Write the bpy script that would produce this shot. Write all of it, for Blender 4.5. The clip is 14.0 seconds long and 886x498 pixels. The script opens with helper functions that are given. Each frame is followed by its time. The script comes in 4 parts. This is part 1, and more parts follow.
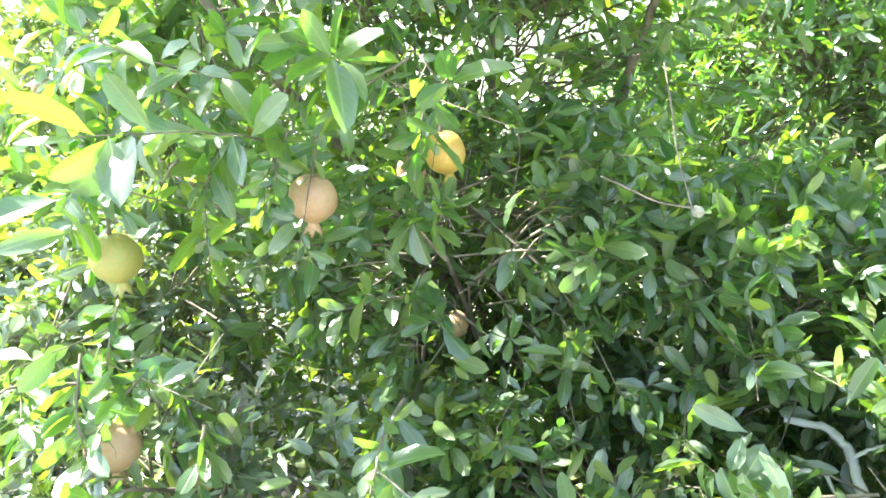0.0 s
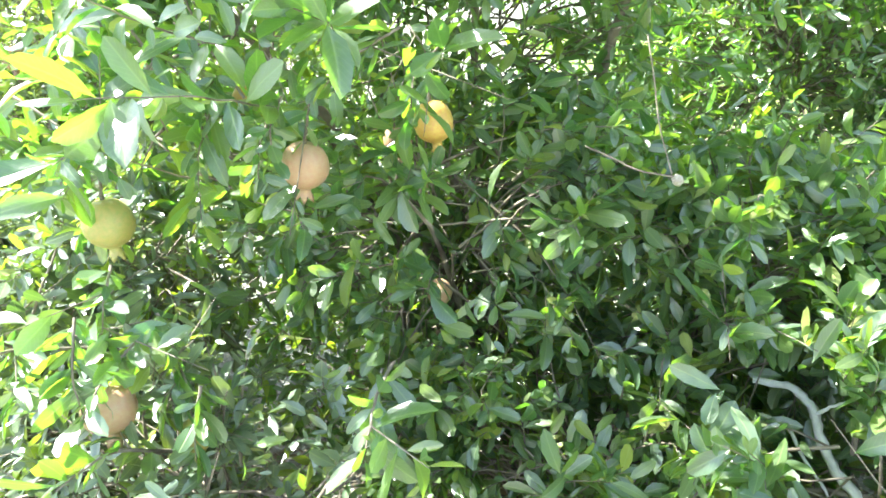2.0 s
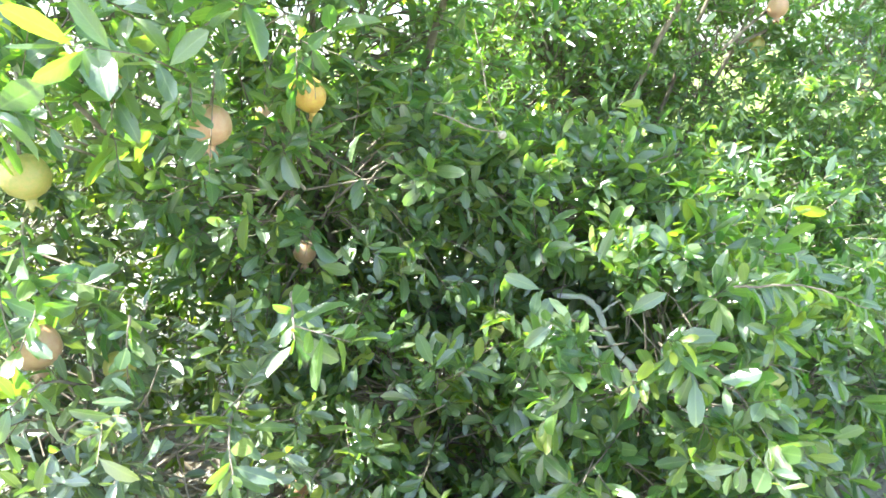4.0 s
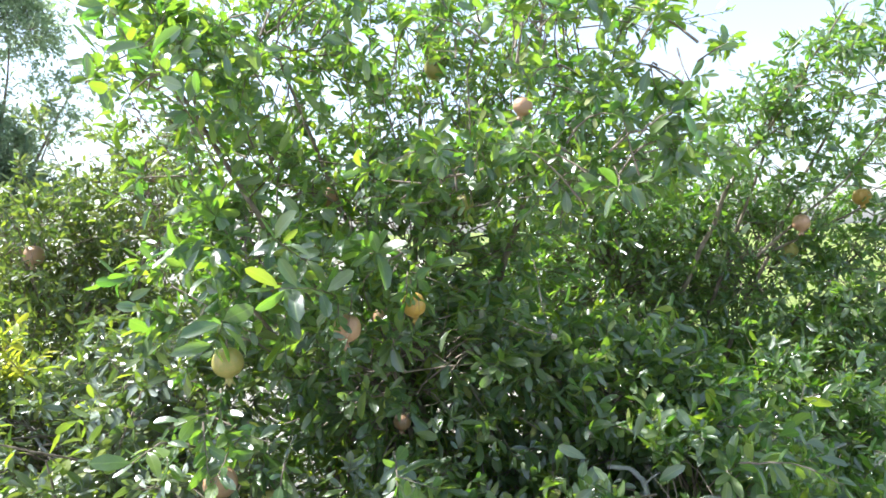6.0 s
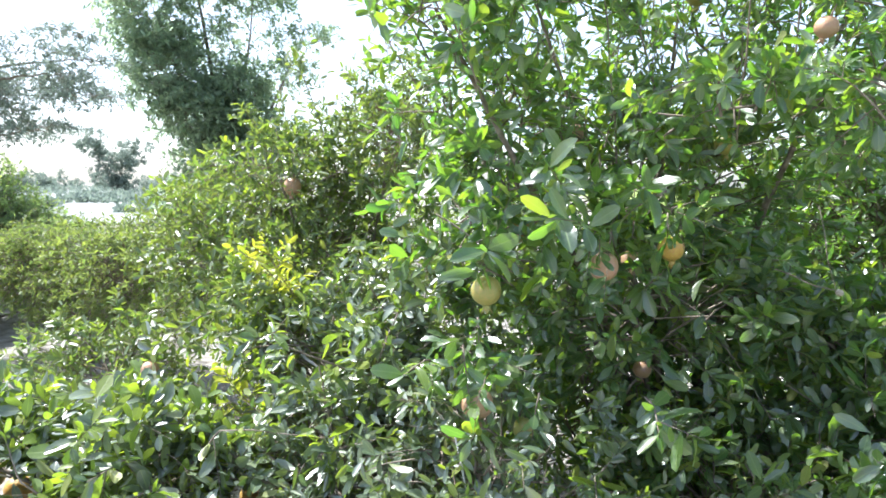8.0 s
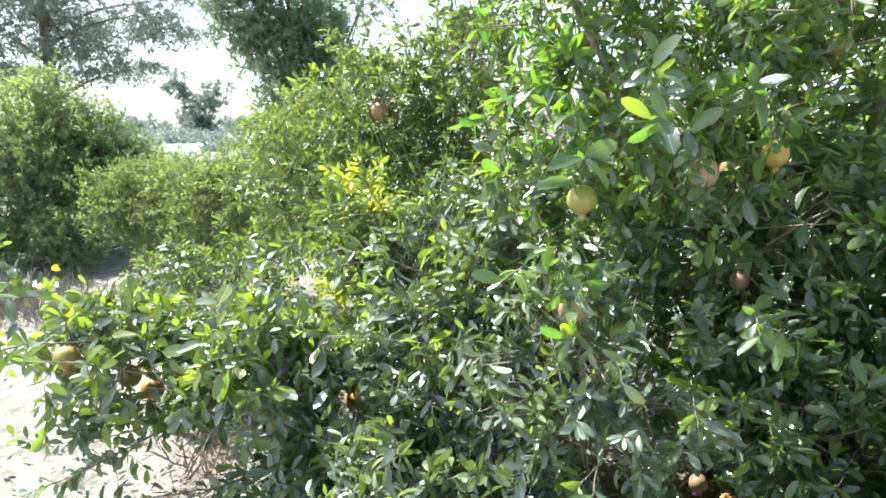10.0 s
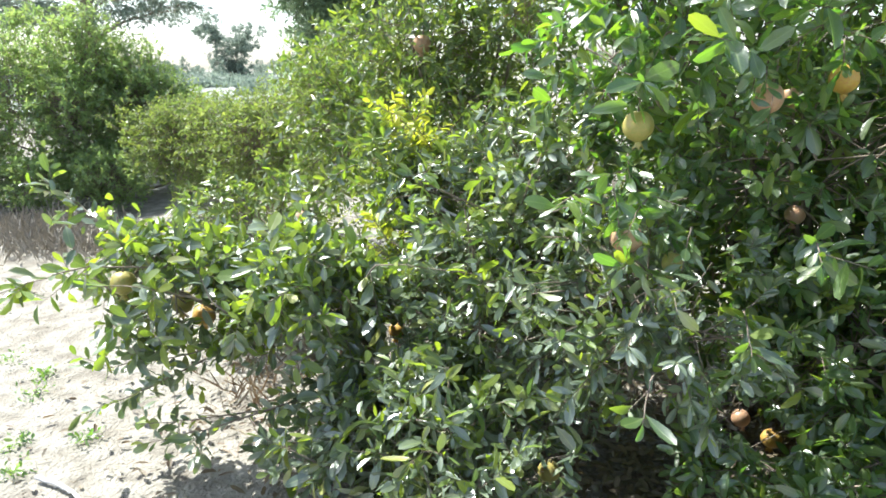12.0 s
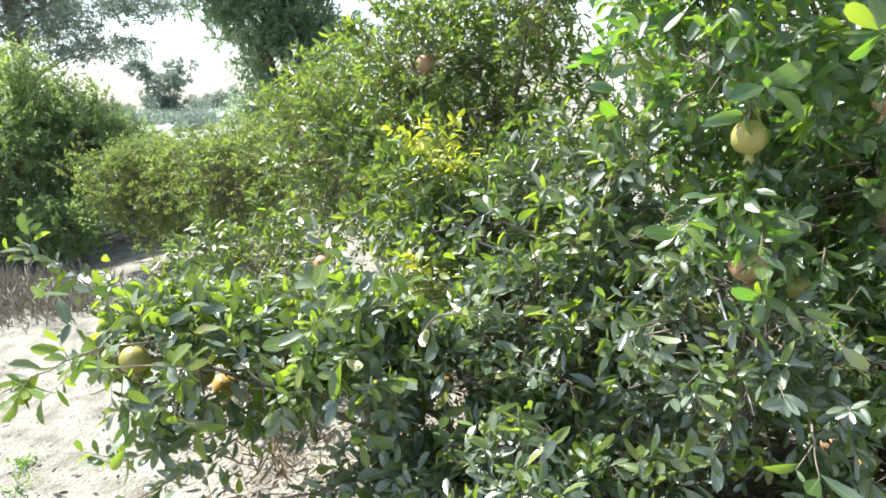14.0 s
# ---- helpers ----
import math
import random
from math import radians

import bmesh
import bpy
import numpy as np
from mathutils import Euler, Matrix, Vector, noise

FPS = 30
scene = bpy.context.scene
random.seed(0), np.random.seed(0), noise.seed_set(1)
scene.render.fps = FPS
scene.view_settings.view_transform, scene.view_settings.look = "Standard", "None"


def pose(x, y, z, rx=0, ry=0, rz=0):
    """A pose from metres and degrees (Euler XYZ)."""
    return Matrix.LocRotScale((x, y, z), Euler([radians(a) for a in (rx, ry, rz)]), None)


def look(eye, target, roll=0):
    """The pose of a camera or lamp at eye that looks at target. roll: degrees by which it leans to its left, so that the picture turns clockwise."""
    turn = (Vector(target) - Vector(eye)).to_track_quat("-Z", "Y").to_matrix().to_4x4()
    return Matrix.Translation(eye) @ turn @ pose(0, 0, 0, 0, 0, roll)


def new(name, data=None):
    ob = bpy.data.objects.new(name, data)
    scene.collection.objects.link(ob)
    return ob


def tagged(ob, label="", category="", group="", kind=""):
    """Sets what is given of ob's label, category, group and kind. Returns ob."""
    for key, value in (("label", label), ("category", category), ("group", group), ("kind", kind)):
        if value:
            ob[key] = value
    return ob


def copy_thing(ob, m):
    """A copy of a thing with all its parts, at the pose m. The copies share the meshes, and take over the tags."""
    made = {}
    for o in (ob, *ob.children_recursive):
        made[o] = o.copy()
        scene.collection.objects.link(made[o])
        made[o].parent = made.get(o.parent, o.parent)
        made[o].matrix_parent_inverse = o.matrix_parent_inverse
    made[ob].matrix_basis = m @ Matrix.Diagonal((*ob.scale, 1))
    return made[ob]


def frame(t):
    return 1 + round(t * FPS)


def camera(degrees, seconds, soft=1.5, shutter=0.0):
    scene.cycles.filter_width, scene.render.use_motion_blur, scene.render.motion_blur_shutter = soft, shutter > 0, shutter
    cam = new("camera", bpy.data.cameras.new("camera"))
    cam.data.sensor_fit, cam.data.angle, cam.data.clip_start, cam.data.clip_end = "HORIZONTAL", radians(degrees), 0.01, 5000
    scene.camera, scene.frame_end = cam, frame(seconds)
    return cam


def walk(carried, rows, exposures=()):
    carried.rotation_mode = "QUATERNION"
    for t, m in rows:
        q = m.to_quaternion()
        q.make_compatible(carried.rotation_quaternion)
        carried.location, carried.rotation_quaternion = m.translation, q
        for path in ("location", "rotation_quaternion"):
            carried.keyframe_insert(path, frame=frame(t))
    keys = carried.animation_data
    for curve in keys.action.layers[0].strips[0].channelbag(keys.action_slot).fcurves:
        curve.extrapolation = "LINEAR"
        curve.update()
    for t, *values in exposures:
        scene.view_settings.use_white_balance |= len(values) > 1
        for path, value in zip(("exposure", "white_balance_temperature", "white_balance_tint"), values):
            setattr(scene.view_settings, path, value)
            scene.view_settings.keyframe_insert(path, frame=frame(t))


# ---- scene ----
cam = camera(68.3, 14.0, soft=1.7)
PATH = [
    (0, (0.165, 0.041, 1.58), (-0.113, 1.946, 1.038), -4.1),
    (0.5, (0.158, 0.035, 1.578), (-0.121, 1.941, 1.04), -3.8),
    (1, (0.149, 0.036, 1.581), (-0.135, 1.946, 1.059), -4.0),
    (1.5, (0.151, 0.039, 1.574), (-0.111, 1.929, 0.977), -3.6),
    (2, (0.139, 0.002, 1.574), (-0.056, 1.895, 0.959), -3.3),
    (2.2, (0.125, -0.033, 1.572), (0.002, 1.857, 0.929), -3.7),
    (4.3, (-0.067, -0.424, 1.498), (0.396, 1.453, 0.986), -1.4),
    (4.5, (-0.07, -0.509, 1.544), (0.338, 1.408, 1.148), -1.5),
    (5, (-0.098, -0.728, 1.678), (0.16, 1.253, 1.589), -1.6),
    (5.5, (-0.1, -0.812, 1.67), (0.213, 1.163, 1.67), -0.7),
    (6, (-0.114, -0.83, 1.653), (0.098, 1.158, 1.601), -1.4),
    (6.5, (-0.191, -0.812, 1.653), (-0.161, 1.186, 1.578), -1.3),
    (7, (-0.261, -0.816, 1.649), (-0.435, 1.174, 1.555), -0.6),
    (7.5, (-0.3, -0.809, 1.64), (-0.582, 1.168, 1.524), -0.2),
    (8, (-0.315, -0.801, 1.602), (-0.67, 1.158, 1.409), 0.7),
    (8.5, (-0.339, -0.807, 1.567), (-0.796, 1.12, 1.293), 0.9),
    (8.7, (-0.341, -0.813, 1.562), (-0.842, 1.1, 1.261), 0.8),
    (10.8, (-0.383, -0.893, 1.528), (-0.992, 0.962, 1.095), -1.7),
    (11, (-0.391, -0.895, 1.522), (-1.023, 0.949, 1.072), -1.6),
    (11.5, (-0.407, -0.895, 1.495), (-1.066, 0.92, 0.977), -1.2),
    (12, (-0.411, -0.894, 1.486), (-1.064, 0.916, 0.941), -1.1),
    (12.5, (-0.409, -0.899, 1.483), (-1.079, 0.904, 0.934), -1.8),
    (13, (-0.438, -0.884, 1.477), (-1.121, 0.905, 0.901), -2.1),
    (13.5, (-0.603, -0.796, 1.488), (-1.209, 1.026, 0.93), -3.9),
    (14, (-0.833, -0.732, 1.495), (-1.34, 1.138, 1.003), -4.4),
]
EXPOSURES = [(0, 2.94, 6150, 1), (2.2, 2.88, 6150, 1), (4.5, 2.90, 6030, 4), (5.1, 2.13, 5980, 10), (5.5, 1.69, 5880, 13), (6.5, 1.57, 5950, 11), (7.5, 1.62, 5780, 13), (8.7, 1.60, 5900, 11), (11, 1.55, 6050, 8), (14, 1.37, 6150, 7)]
walk(cam, [(t, look(eye, target, roll)) for t, eye, target, roll in PATH], EXPOSURES)

# ---- world, sun ----
SUN_AZ, SUN_EL = radians(72), radians(57)          # azimuth is turned from +y towards -x
sun_way = Vector((-math.sin(SUN_AZ) * math.cos(SUN_EL), math.cos(SUN_AZ) * math.cos(SUN_EL), math.sin(SUN_EL)))
world = bpy.data.worlds.new("sky")
scene.world = world
world.use_nodes = True
wn = world.node_tree.nodes
sky = wn.new("ShaderNodeTexSky")
sky.sky_type, sky.sun_disc = "NISHITA", False
sky.sun_elevation, sky.sun_rotation = SUN_EL, -SUN_AZ
sky.air_density, sky.dust_density, sky.ozone_density = 1.0, 1.7, 1.0
wn["Background"].inputs["Strength"].default_value = 0.125
haze = wn.new("ShaderNodeHueSaturation")            # hazy, whitish sky
haze.inputs["Saturation"].default_value = 0.68
world.node_tree.links.new(sky.outputs[0], haze.inputs["Color"])
world.node_tree.links.new(haze.outputs[0], wn["Background"].inputs["Color"])
sun = new("sun", bpy.data.lights.new("sun", "SUN"))
sun.data.energy, sun.data.angle, sun.data.color = 4.8, radians(0.6), (1.0, 0.95, 0.86)
sun.matrix_world = look(sun_way * 30, (0, 0, 0))


# ---- materials ----
def nodes_of(name):
    m = bpy.data.materials.new(name)
    m.use_nodes = True
    t = m.node_tree
    return m, t, t.nodes["Principled BSDF"]


def ramp(t, fac, stops):
    r = t.nodes.new("ShaderNodeValToRGB")
    el = r.color_ramp.elements
    while len(el) < len(stops):
        el.new(0.5)
    for e, (p, c) in zip(el, stops):
        e.position, e.color = p, (*c, 1)
    t.links.new(fac, r.inputs[0])
    return r.outputs[0]


def noise_of(t, scale, detail=4, space="Object"):
    c, n = t.nodes.new("ShaderNodeTexCoord"), t.nodes.new("ShaderNodeTexNoise")
    n.inputs["Scale"].default_value, n.inputs["Detail"].default_value = scale, detail
    t.links.new(c.outputs[space], n.inputs["Vector"])
    return n.outputs["Fac"]


def mix(t, fac, a, b, blend="MIX"):
    m = t.nodes.new("ShaderNodeMix")
    m.data_type, m.blend_type = "RGBA", blend
    for sock, v in ((m.inputs[0], fac), (m.inputs[6], a), (m.inputs[7], b)):
        if hasattr(v, "links"):
            t.links.new(v, sock)
        else:
            sock.default_value = v if isinstance(v, (int, float)) else (*v, 1)
    return m.outputs[2]


def calc(t, op, a, b=0.0, clamp=False):
    m = t.nodes.new("ShaderNodeMath")
    m.operation, m.use_clamp = op, clamp
    for sock, v in zip(m.inputs, (a, b)):
        if hasattr(v, "links"):
            t.links.new(v, sock)
        else:
            sock.default_value = v
    return m.outputs[0]


def bump_of(t, p, height, strength, distance):
    b = t.nodes.new("ShaderNodeBump")
    b.inputs["Strength"].default_value, b.inputs["Distance"].default_value = strength, distance
    t.links.new(height, b.inputs["Height"])
    t.links.new(b.outputs[0], p.inputs["Normal"])


def leaf_material(name, stops, glow, through_light=0.40, rough=0.40, single=False, gloss=1.0, dusty=0.9, ior=1.62, film=(0.18, 0.195, 0.175)):
    """Leaf: green that differs from leaf to leaf, a pale midrib, a waxy face and light let through the blade."""
    m, t, p = nodes_of(name)
    if single:
        chance = t.nodes.new("ShaderNodeObjectInfo").outputs["Random"]
    else:
        chance = t.nodes.new("ShaderNodeNewGeometry").outputs["Random Per Island"]
    tone = ramp(t, chance, stops)
    patch = noise_of(t, 45, 3)
    # Patchy pale film: leaf dust, with sunlit sheen put into the colour too.
    dust_sheen = calc(t, "MULTIPLY", calc(t, "SUBTRACT", noise_of(t, 9, 5), 0.38, True), dusty, True)
    tone = mix(t, dust_sheen, tone, film, "MIX")
    uv = t.nodes.new("ShaderNodeUVMap")
    split = t.nodes.new("ShaderNodeSeparateXYZ")
    t.links.new(uv.outputs[0], split.inputs[0])
    off = calc(t, "ABSOLUTE", calc(t, "SUBTRACT", split.outputs[0], 0.5))
    rib = calc(t, "SUBTRACT", 1.0, calc(t, "MULTIPLY", off, 16.0, True), True)
    vein = calc(t, "SINE", calc(t, "ADD", calc(t, "MULTIPLY", split.outputs[1], 62.0), calc(t, "MULTIPLY", off, -34.0)))
    vein = calc(t, "MULTIPLY", calc(t, "GREATER_THAN", vein, 0.86), 0.16)
    tone = mix(t, calc(t, "MAXIMUM", calc(t, "MULTIPLY", rib, 0.55), vein), tone, (0.30, 0.38, 0.14))
    t.links.new(tone, p.inputs["Base Color"])
    p.inputs["Roughness"].default_value = rough
    p.inputs["Specular IOR Level"].default_value = gloss
    p.inputs["IOR"].default_value = ior
    bump_of(t, p, calc(t, "ADD", calc(t, "MULTIPLY", rib, -1.0), patch), 0.25, 0.002)
    tr = t.nodes.new("ShaderNodeBsdfTranslucent")
    t.links.new(mix(t, chance, glow[0], glow[1]), tr.inputs["Color"])
    ms = t.nodes.new("ShaderNodeMixShader")
    ms.inputs[0].default_value = through_light
    t.links.new(p.outputs[0], ms.inputs[1])
    t.links.new(tr.outputs[0], ms.inputs[2])
    t.links.new(ms.outputs[0], t.nodes["Material Output"].inputs["Surface"])
    return m


GREENS = [(0.0, (0.043, 0.077, 0.046)), (0.45, (0.060, 0.098, 0.053)), (0.8, (0.082, 0.124, 0.056)), (0.97, (0.13, 0.168, 0.058)), (1.0, (0.27, 0.25, 0.07))]
GLOW = ((0.17, 0.46, 0.03), (0.44, 0.70, 0.03))
YOUNG = [(0.0, (0.10, 0.165, 0.045)), (0.6, (0.145, 0.20, 0.045)), (1.0, (0.21, 0.24, 0.045))]
leaf_green = leaf_material("pomegranate_leaf", GREENS, GLOW, 0.35, 0.30)
leaf_young = leaf_material("young_pomegranate_leaf", YOUNG, ((0.31, 0.50, 0.03), (0.46, 0.60, 0.03)), 0.42, 0.38, gloss=0.6, ior=1.5)
OLIVE = [(0.0, (0.058, 0.092, 0.040)), (0.5, (0.085, 0.122, 0.046)), (0.9, (0.115, 0.152, 0.052)), (1.0, (0.26, 0.24, 0.07))]
leaf_dull = leaf_material("dusty_leaf", OLIVE, ((0.20, 0.36, 0.04), (0.40, 0.50, 0.05)), 0.33, 0.38, gloss=0.8, ior=1.5)
leaf_olive = leaf_material("olive_bush_leaf", [(0.0, (0.058, 0.094, 0.034)), (0.6, (0.092, 0.130, 0.042)), (1.0, (0.15, 0.176, 0.05))], ((0.26, 0.40, 0.07), (0.44, 0.52, 0.08)), 0.40, 0.45, gloss=0.5, ior=1.5)
leaf_single = leaf_material("pomegranate_leaf_single", GREENS, GLOW, 0.35, 0.30, single=True)
leaf_yellow = leaf_material("yellowing_leaf", [(0.0, (0.20, 0.27, 0.04)), (0.45, (0.36, 0.40, 0.045)), (1.0, (0.54, 0.52, 0.06))], ((0.40, 0.54, 0.03), (0.68, 0.68, 0.05)), 0.45, 0.45, gloss=0.5, dusty=0.2, ior=1.5)
leaf_brown = leaf_material("dry_leaf", [(0.0, (0.10, 0.065, 0.04)), (1.0, (0.20, 0.13, 0.07))], ((0.15, 0.09, 0.04), (0.2, 0.12, 0.05)), 0.25, 0.6)
# Pale bluish tone puts aerial haze into the shade tree's leaves.
leaf_far = leaf_material("hazed_shade_tree_leaf", [(0.0, (0.10, 0.155, 0.120)), (1.0, (0.19, 0.25, 0.175))], ((0.38, 0.54, 0.32), (0.52, 0.64, 0.34)), 0.5, 0.42, gloss=0.6, ior=1.5)
# Lightened and blued as well, for the same haze over the bush.
leaf_bright = leaf_material("sunny_bush_leaf", [(0.0, (0.100, 0.165, 0.092)), (1.0, (0.19, 0.26, 0.11))], ((0.34, 0.54, 0.13), (0.52, 0.64, 0.14)), 0.43, 0.45, gloss=0.5, ior=1.5)
# Stronger film: road dust plus the painted whiteness of sunlit leaves.
leaf_dust_sheen = leaf_material("dust_sheen_leaf", [(0.0, (0.042, 0.070, 0.046)), (0.5, (0.062, 0.094, 0.056)), (0.93, (0.105, 0.138, 0.066)), (1.0, (0.30, 0.29, 0.06))], ((0.16, 0.32, 0.03), (0.36, 0.48, 0.04)), 0.19, 0.32, dusty=1.7, film=(0.25, 0.285, 0.255))
# Haze is put into this leaf colour: pale, bluish and low in contrast.
leaf_hazy = leaf_material("haze_tinted_leaf", [(0.0, (0.13, 0.175, 0.155)), (1.0, (0.21, 0.25, 0.215))], ((0.24, 0.32, 0.25), (0.33, 0.40, 0.30)), 0.33, 0.6, gloss=0.3, ior=1.5)


def bark_material(name, dark, light):
    m, t, p = nodes_of(name)
    n = noise_of(t, 24, 6)
    t.links.new(ramp(t, n, [(0.3, dark), (0.7, light)]), p.inputs["Base Color"])
    p.inputs["Roughness"].default_value = 0.85
    bump_of(t, p, noise_of(t, 70, 5), 0.6, 0.006)
    return m


bark = bark_material("grey_brown_bark", (0.10, 0.075, 0.055), (0.30, 0.25, 0.20))
dead_wood = bark_material("weathered_dead_wood", (0.45, 0.44, 0.42), (0.70, 0.68, 0.66))
straw = bark_material("dry_straw", (0.22, 0.195, 0.16), (0.40, 0.36, 0.29))


def fruit_material(name, base, blush, spot):
    m, t, p = nodes_of(name)
    n = noise_of(t, 13, 3)
    face = ramp(t, n, [(0.35, base), (0.68, blush)])
    scar = calc(t, "MULTIPLY", calc(t, "SUBTRACT", noise_of(t, 34, 6), 0.56, True), 2.2, True)
    face = mix(t, scar, face, spot)
    freck = calc(t, "GREATER_THAN", noise_of(t, 120, 3), 0.67)
    t.links.new(mix(t, calc(t, "MULTIPLY", freck, 0.45), face, spot), p.inputs["Base Color"])
    p.inputs["Roughness"].default_value = 0.42
    p.inputs["Subsurface Weight"].default_value = 0.15
    p.inputs["Subsurface Radius"].default_value = (0.02, 0.01, 0.004)
    p.inputs["Subsurface Scale"].default_value = 0.3
    bump_of(t, p, noise_of(t, 160, 3), 0.12, 0.002)
    return m


fruit_pink = fruit_material("pinkish_fruit_skin", (0.43, 0.285, 0.17), (0.42, 0.235, 0.15), (0.30, 0.18, 0.10))
fruit_yellow = fruit_material("yellow_fruit_skin", (0.52, 0.36, 0.08), (0.50, 0.27, 0.08), (0.34, 0.21, 0.07))
fruit_green = fruit_material("green_fruit_skin", (0.29, 0.29, 0.08), (0.39, 0.30, 0.095), (0.24, 0.19, 0.06))


def ground_material():
    m, t, p = nodes_of("sandy_soil_and_grass")
    n1, n2, n3 = noise_of(t, 0.9, 5), noise_of(t, 7, 6), noise_of(t, 60, 4)
    soil = ramp(t, n2, [(0.28, (0.17, 0.152, 0.125)), (0.5, (0.285, 0.268, 0.23)), (0.72, (0.37, 0.352, 0.31))])
    soil = mix(t, calc(t, "MULTIPLY", calc(t, "GREATER_THAN", n3, 0.66), 0.5), soil, (0.20, 0.15, 0.10))
    grass = ramp(t, n2, [(0.2, (0.07, 0.11, 0.03)), (0.6, (0.20, 0.24, 0.07)), (0.85, (0.34, 0.32, 0.14))])
    c = t.nodes.new("ShaderNodeTexCoord")
    s = t.nodes.new("ShaderNodeSeparateXYZ")
    t.links.new(c.outputs["Object"], s.inputs[0])
    edge = calc(t, "ADD", calc(t, "MULTIPLY", s.outputs[0], 0.5), calc(t, "MULTIPLY", n1, 2.6))
    t.links.new(mix(t, calc(t, "SUBTRACT", edge, 2.3, True), soil, grass), p.inputs["Base Color"])
    p.inputs["Roughness"].default_value = 0.95
    p.inputs["Specular IOR Level"].default_value = 0.1
    bump_of(t, p, calc(t, "ADD", n2, calc(t, "MULTIPLY", n3, 0.5)), 1.0, 0.045)
    return m


ground_mat = ground_material()


def plain_material(name, a, b, scale, rough=0.9):
    m, t, p = nodes_of(name)
    t.links.new(ramp(t, noise_of(t, scale, 6), [(0.3, a), (0.7, b)]), p.inputs["Base Color"])
    p.inputs["Roughness"].default_value = rough
    p.inputs["Specular IOR Level"].default_value = 0.05
    bump_of(t, p, noise_of(t, scale * 3, 4), 0.4, 0.02)
    return m


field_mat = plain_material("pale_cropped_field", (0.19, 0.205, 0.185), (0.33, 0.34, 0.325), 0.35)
cloth_mat = plain_material("pale_dried_husk", (0.28, 0.25, 0.20), (0.48, 0.45, 0.38), 90)


# ---- mesh building ----
def mesh_of(name, verts, faces, material, uvs=None, smooth=True):
    """A mesh from arrays: faces is a list of index arrays, each (n, 3) or (n, 4)."""
    me = bpy.data.meshes.new(name)
    loops = np.concatenate([f.ravel() for f in faces])
    sizes = np.concatenate([np.full(len(f), f.shape[1]) for f in faces])
    me.vertices.add(len(verts)), me.loops.add(len(loops)), me.polygons.add(len(sizes))
    me.vertices.foreach_set("co", np.asarray(verts, np.float32).ravel())
    me.loops.foreach_set("vertex_index", loops.astype(np.int32))
    starts = np.concatenate(([0], np.cumsum(sizes)[:-1]))
    me.polygons.foreach_set("loop_start", starts.astype(np.int32))
    me.polygons.foreach_set("use_smooth", np.full(len(sizes), smooth))
    if uvs is not None:
        me.uv_layers.new(name="UVMap").data.foreach_set("uv", np.asarray(uvs, np.float32)[loops].ravel())
    me.materials.append(material)
    me.update(calc_edges=True)
    return me


def part(name, data, parent, label="", kind=""):
    ob = new(name, data)
    ob.parent = parent
    return tagged(ob, label, kind=kind)


def part_bm(name, bm, material, parent, label=""):
    me = bpy.data.meshes.new(name)
    bm.to_mesh(me)
    bm.free()
    me.materials.append(material)
    for f in me.polygons:
        f.use_smooth = True
    return part(name, me, parent, label)


def unit(v):
    return v / np.maximum(np.linalg.norm(v, axis=-1, keepdims=True), 1e-9)


def tube_arrays(paths, radii, sides):
    """Round tapering tubes along paths (n, s, 3) with radii (n, s)."""
    n, s, _ = paths.shape
    tang = unit(np.gradient(paths, axis=1))
    ref = np.where(np.abs(tang[..., 2:3]) > 0.9, np.array([1.0, 0, 0]), np.array([0, 0, 1.0]))
    a = unit(np.cross(tang, ref))
    b = np.cross(tang, a)
    ang = np.arange(sides) / sides * 2 * np.pi
    ring = a[:, :, None] * np.cos(ang)[:, None] + b[:, :, None] * np.sin(ang)[:, None]
    verts = (paths[:, :, None] + ring * radii[:, :, None, None]).reshape(-1, 3)
    i, j, k = np.meshgrid(np.arange(n), np.arange(s - 1), np.arange(sides), indexing="ij")
    at = lambda jj, kk: ((i * s + jj) * sides + kk % sides).ravel()
    return verts, np.stack([at(j, k), at(j, k + 1), at(j + 1, k + 1), at(j + 1, k)], 1)


def joined_tubes(name, groups, material):
    verts, faces, base = [], [], 0
    for paths, radii, sides in groups:
        v, f = tube_arrays(paths, radii, sides)
        verts.append(v), faces.append(f + base)
        base += len(v)
    return mesh_of(name, np.concatenate(verts), faces, material)


# one blade: stations along the midrib, and how wide it is there
ST_U = np.array([0.0, 0.09, 0.32, 0.62, 0.89, 1.0])
ST_W = np.array([0.0, 0.15, 0.74, 1.0, 0.66, 0.0])
BL_U = np.concatenate(([0.0], np.repeat(ST_U[1:5], 3), [1.0]))
BL_S = np.concatenate(([0.0], np.tile([-1.0, 0.0, 1.0], 4), [0.0]))
BL_W = np.concatenate(([0.0], np.repeat(ST_W[1:5], 3), [0.0]))
BL_T = np.array([[0, 2, 1], [0, 3, 2], [13, 10, 11], [13, 11, 12]])
BL_Q = np.array([[1 + 3 * r + c, 2 + 3 * r + c, 5 + 3 * r + c, 4 + 3 * r + c] for r in range(3) for c in range(2)])


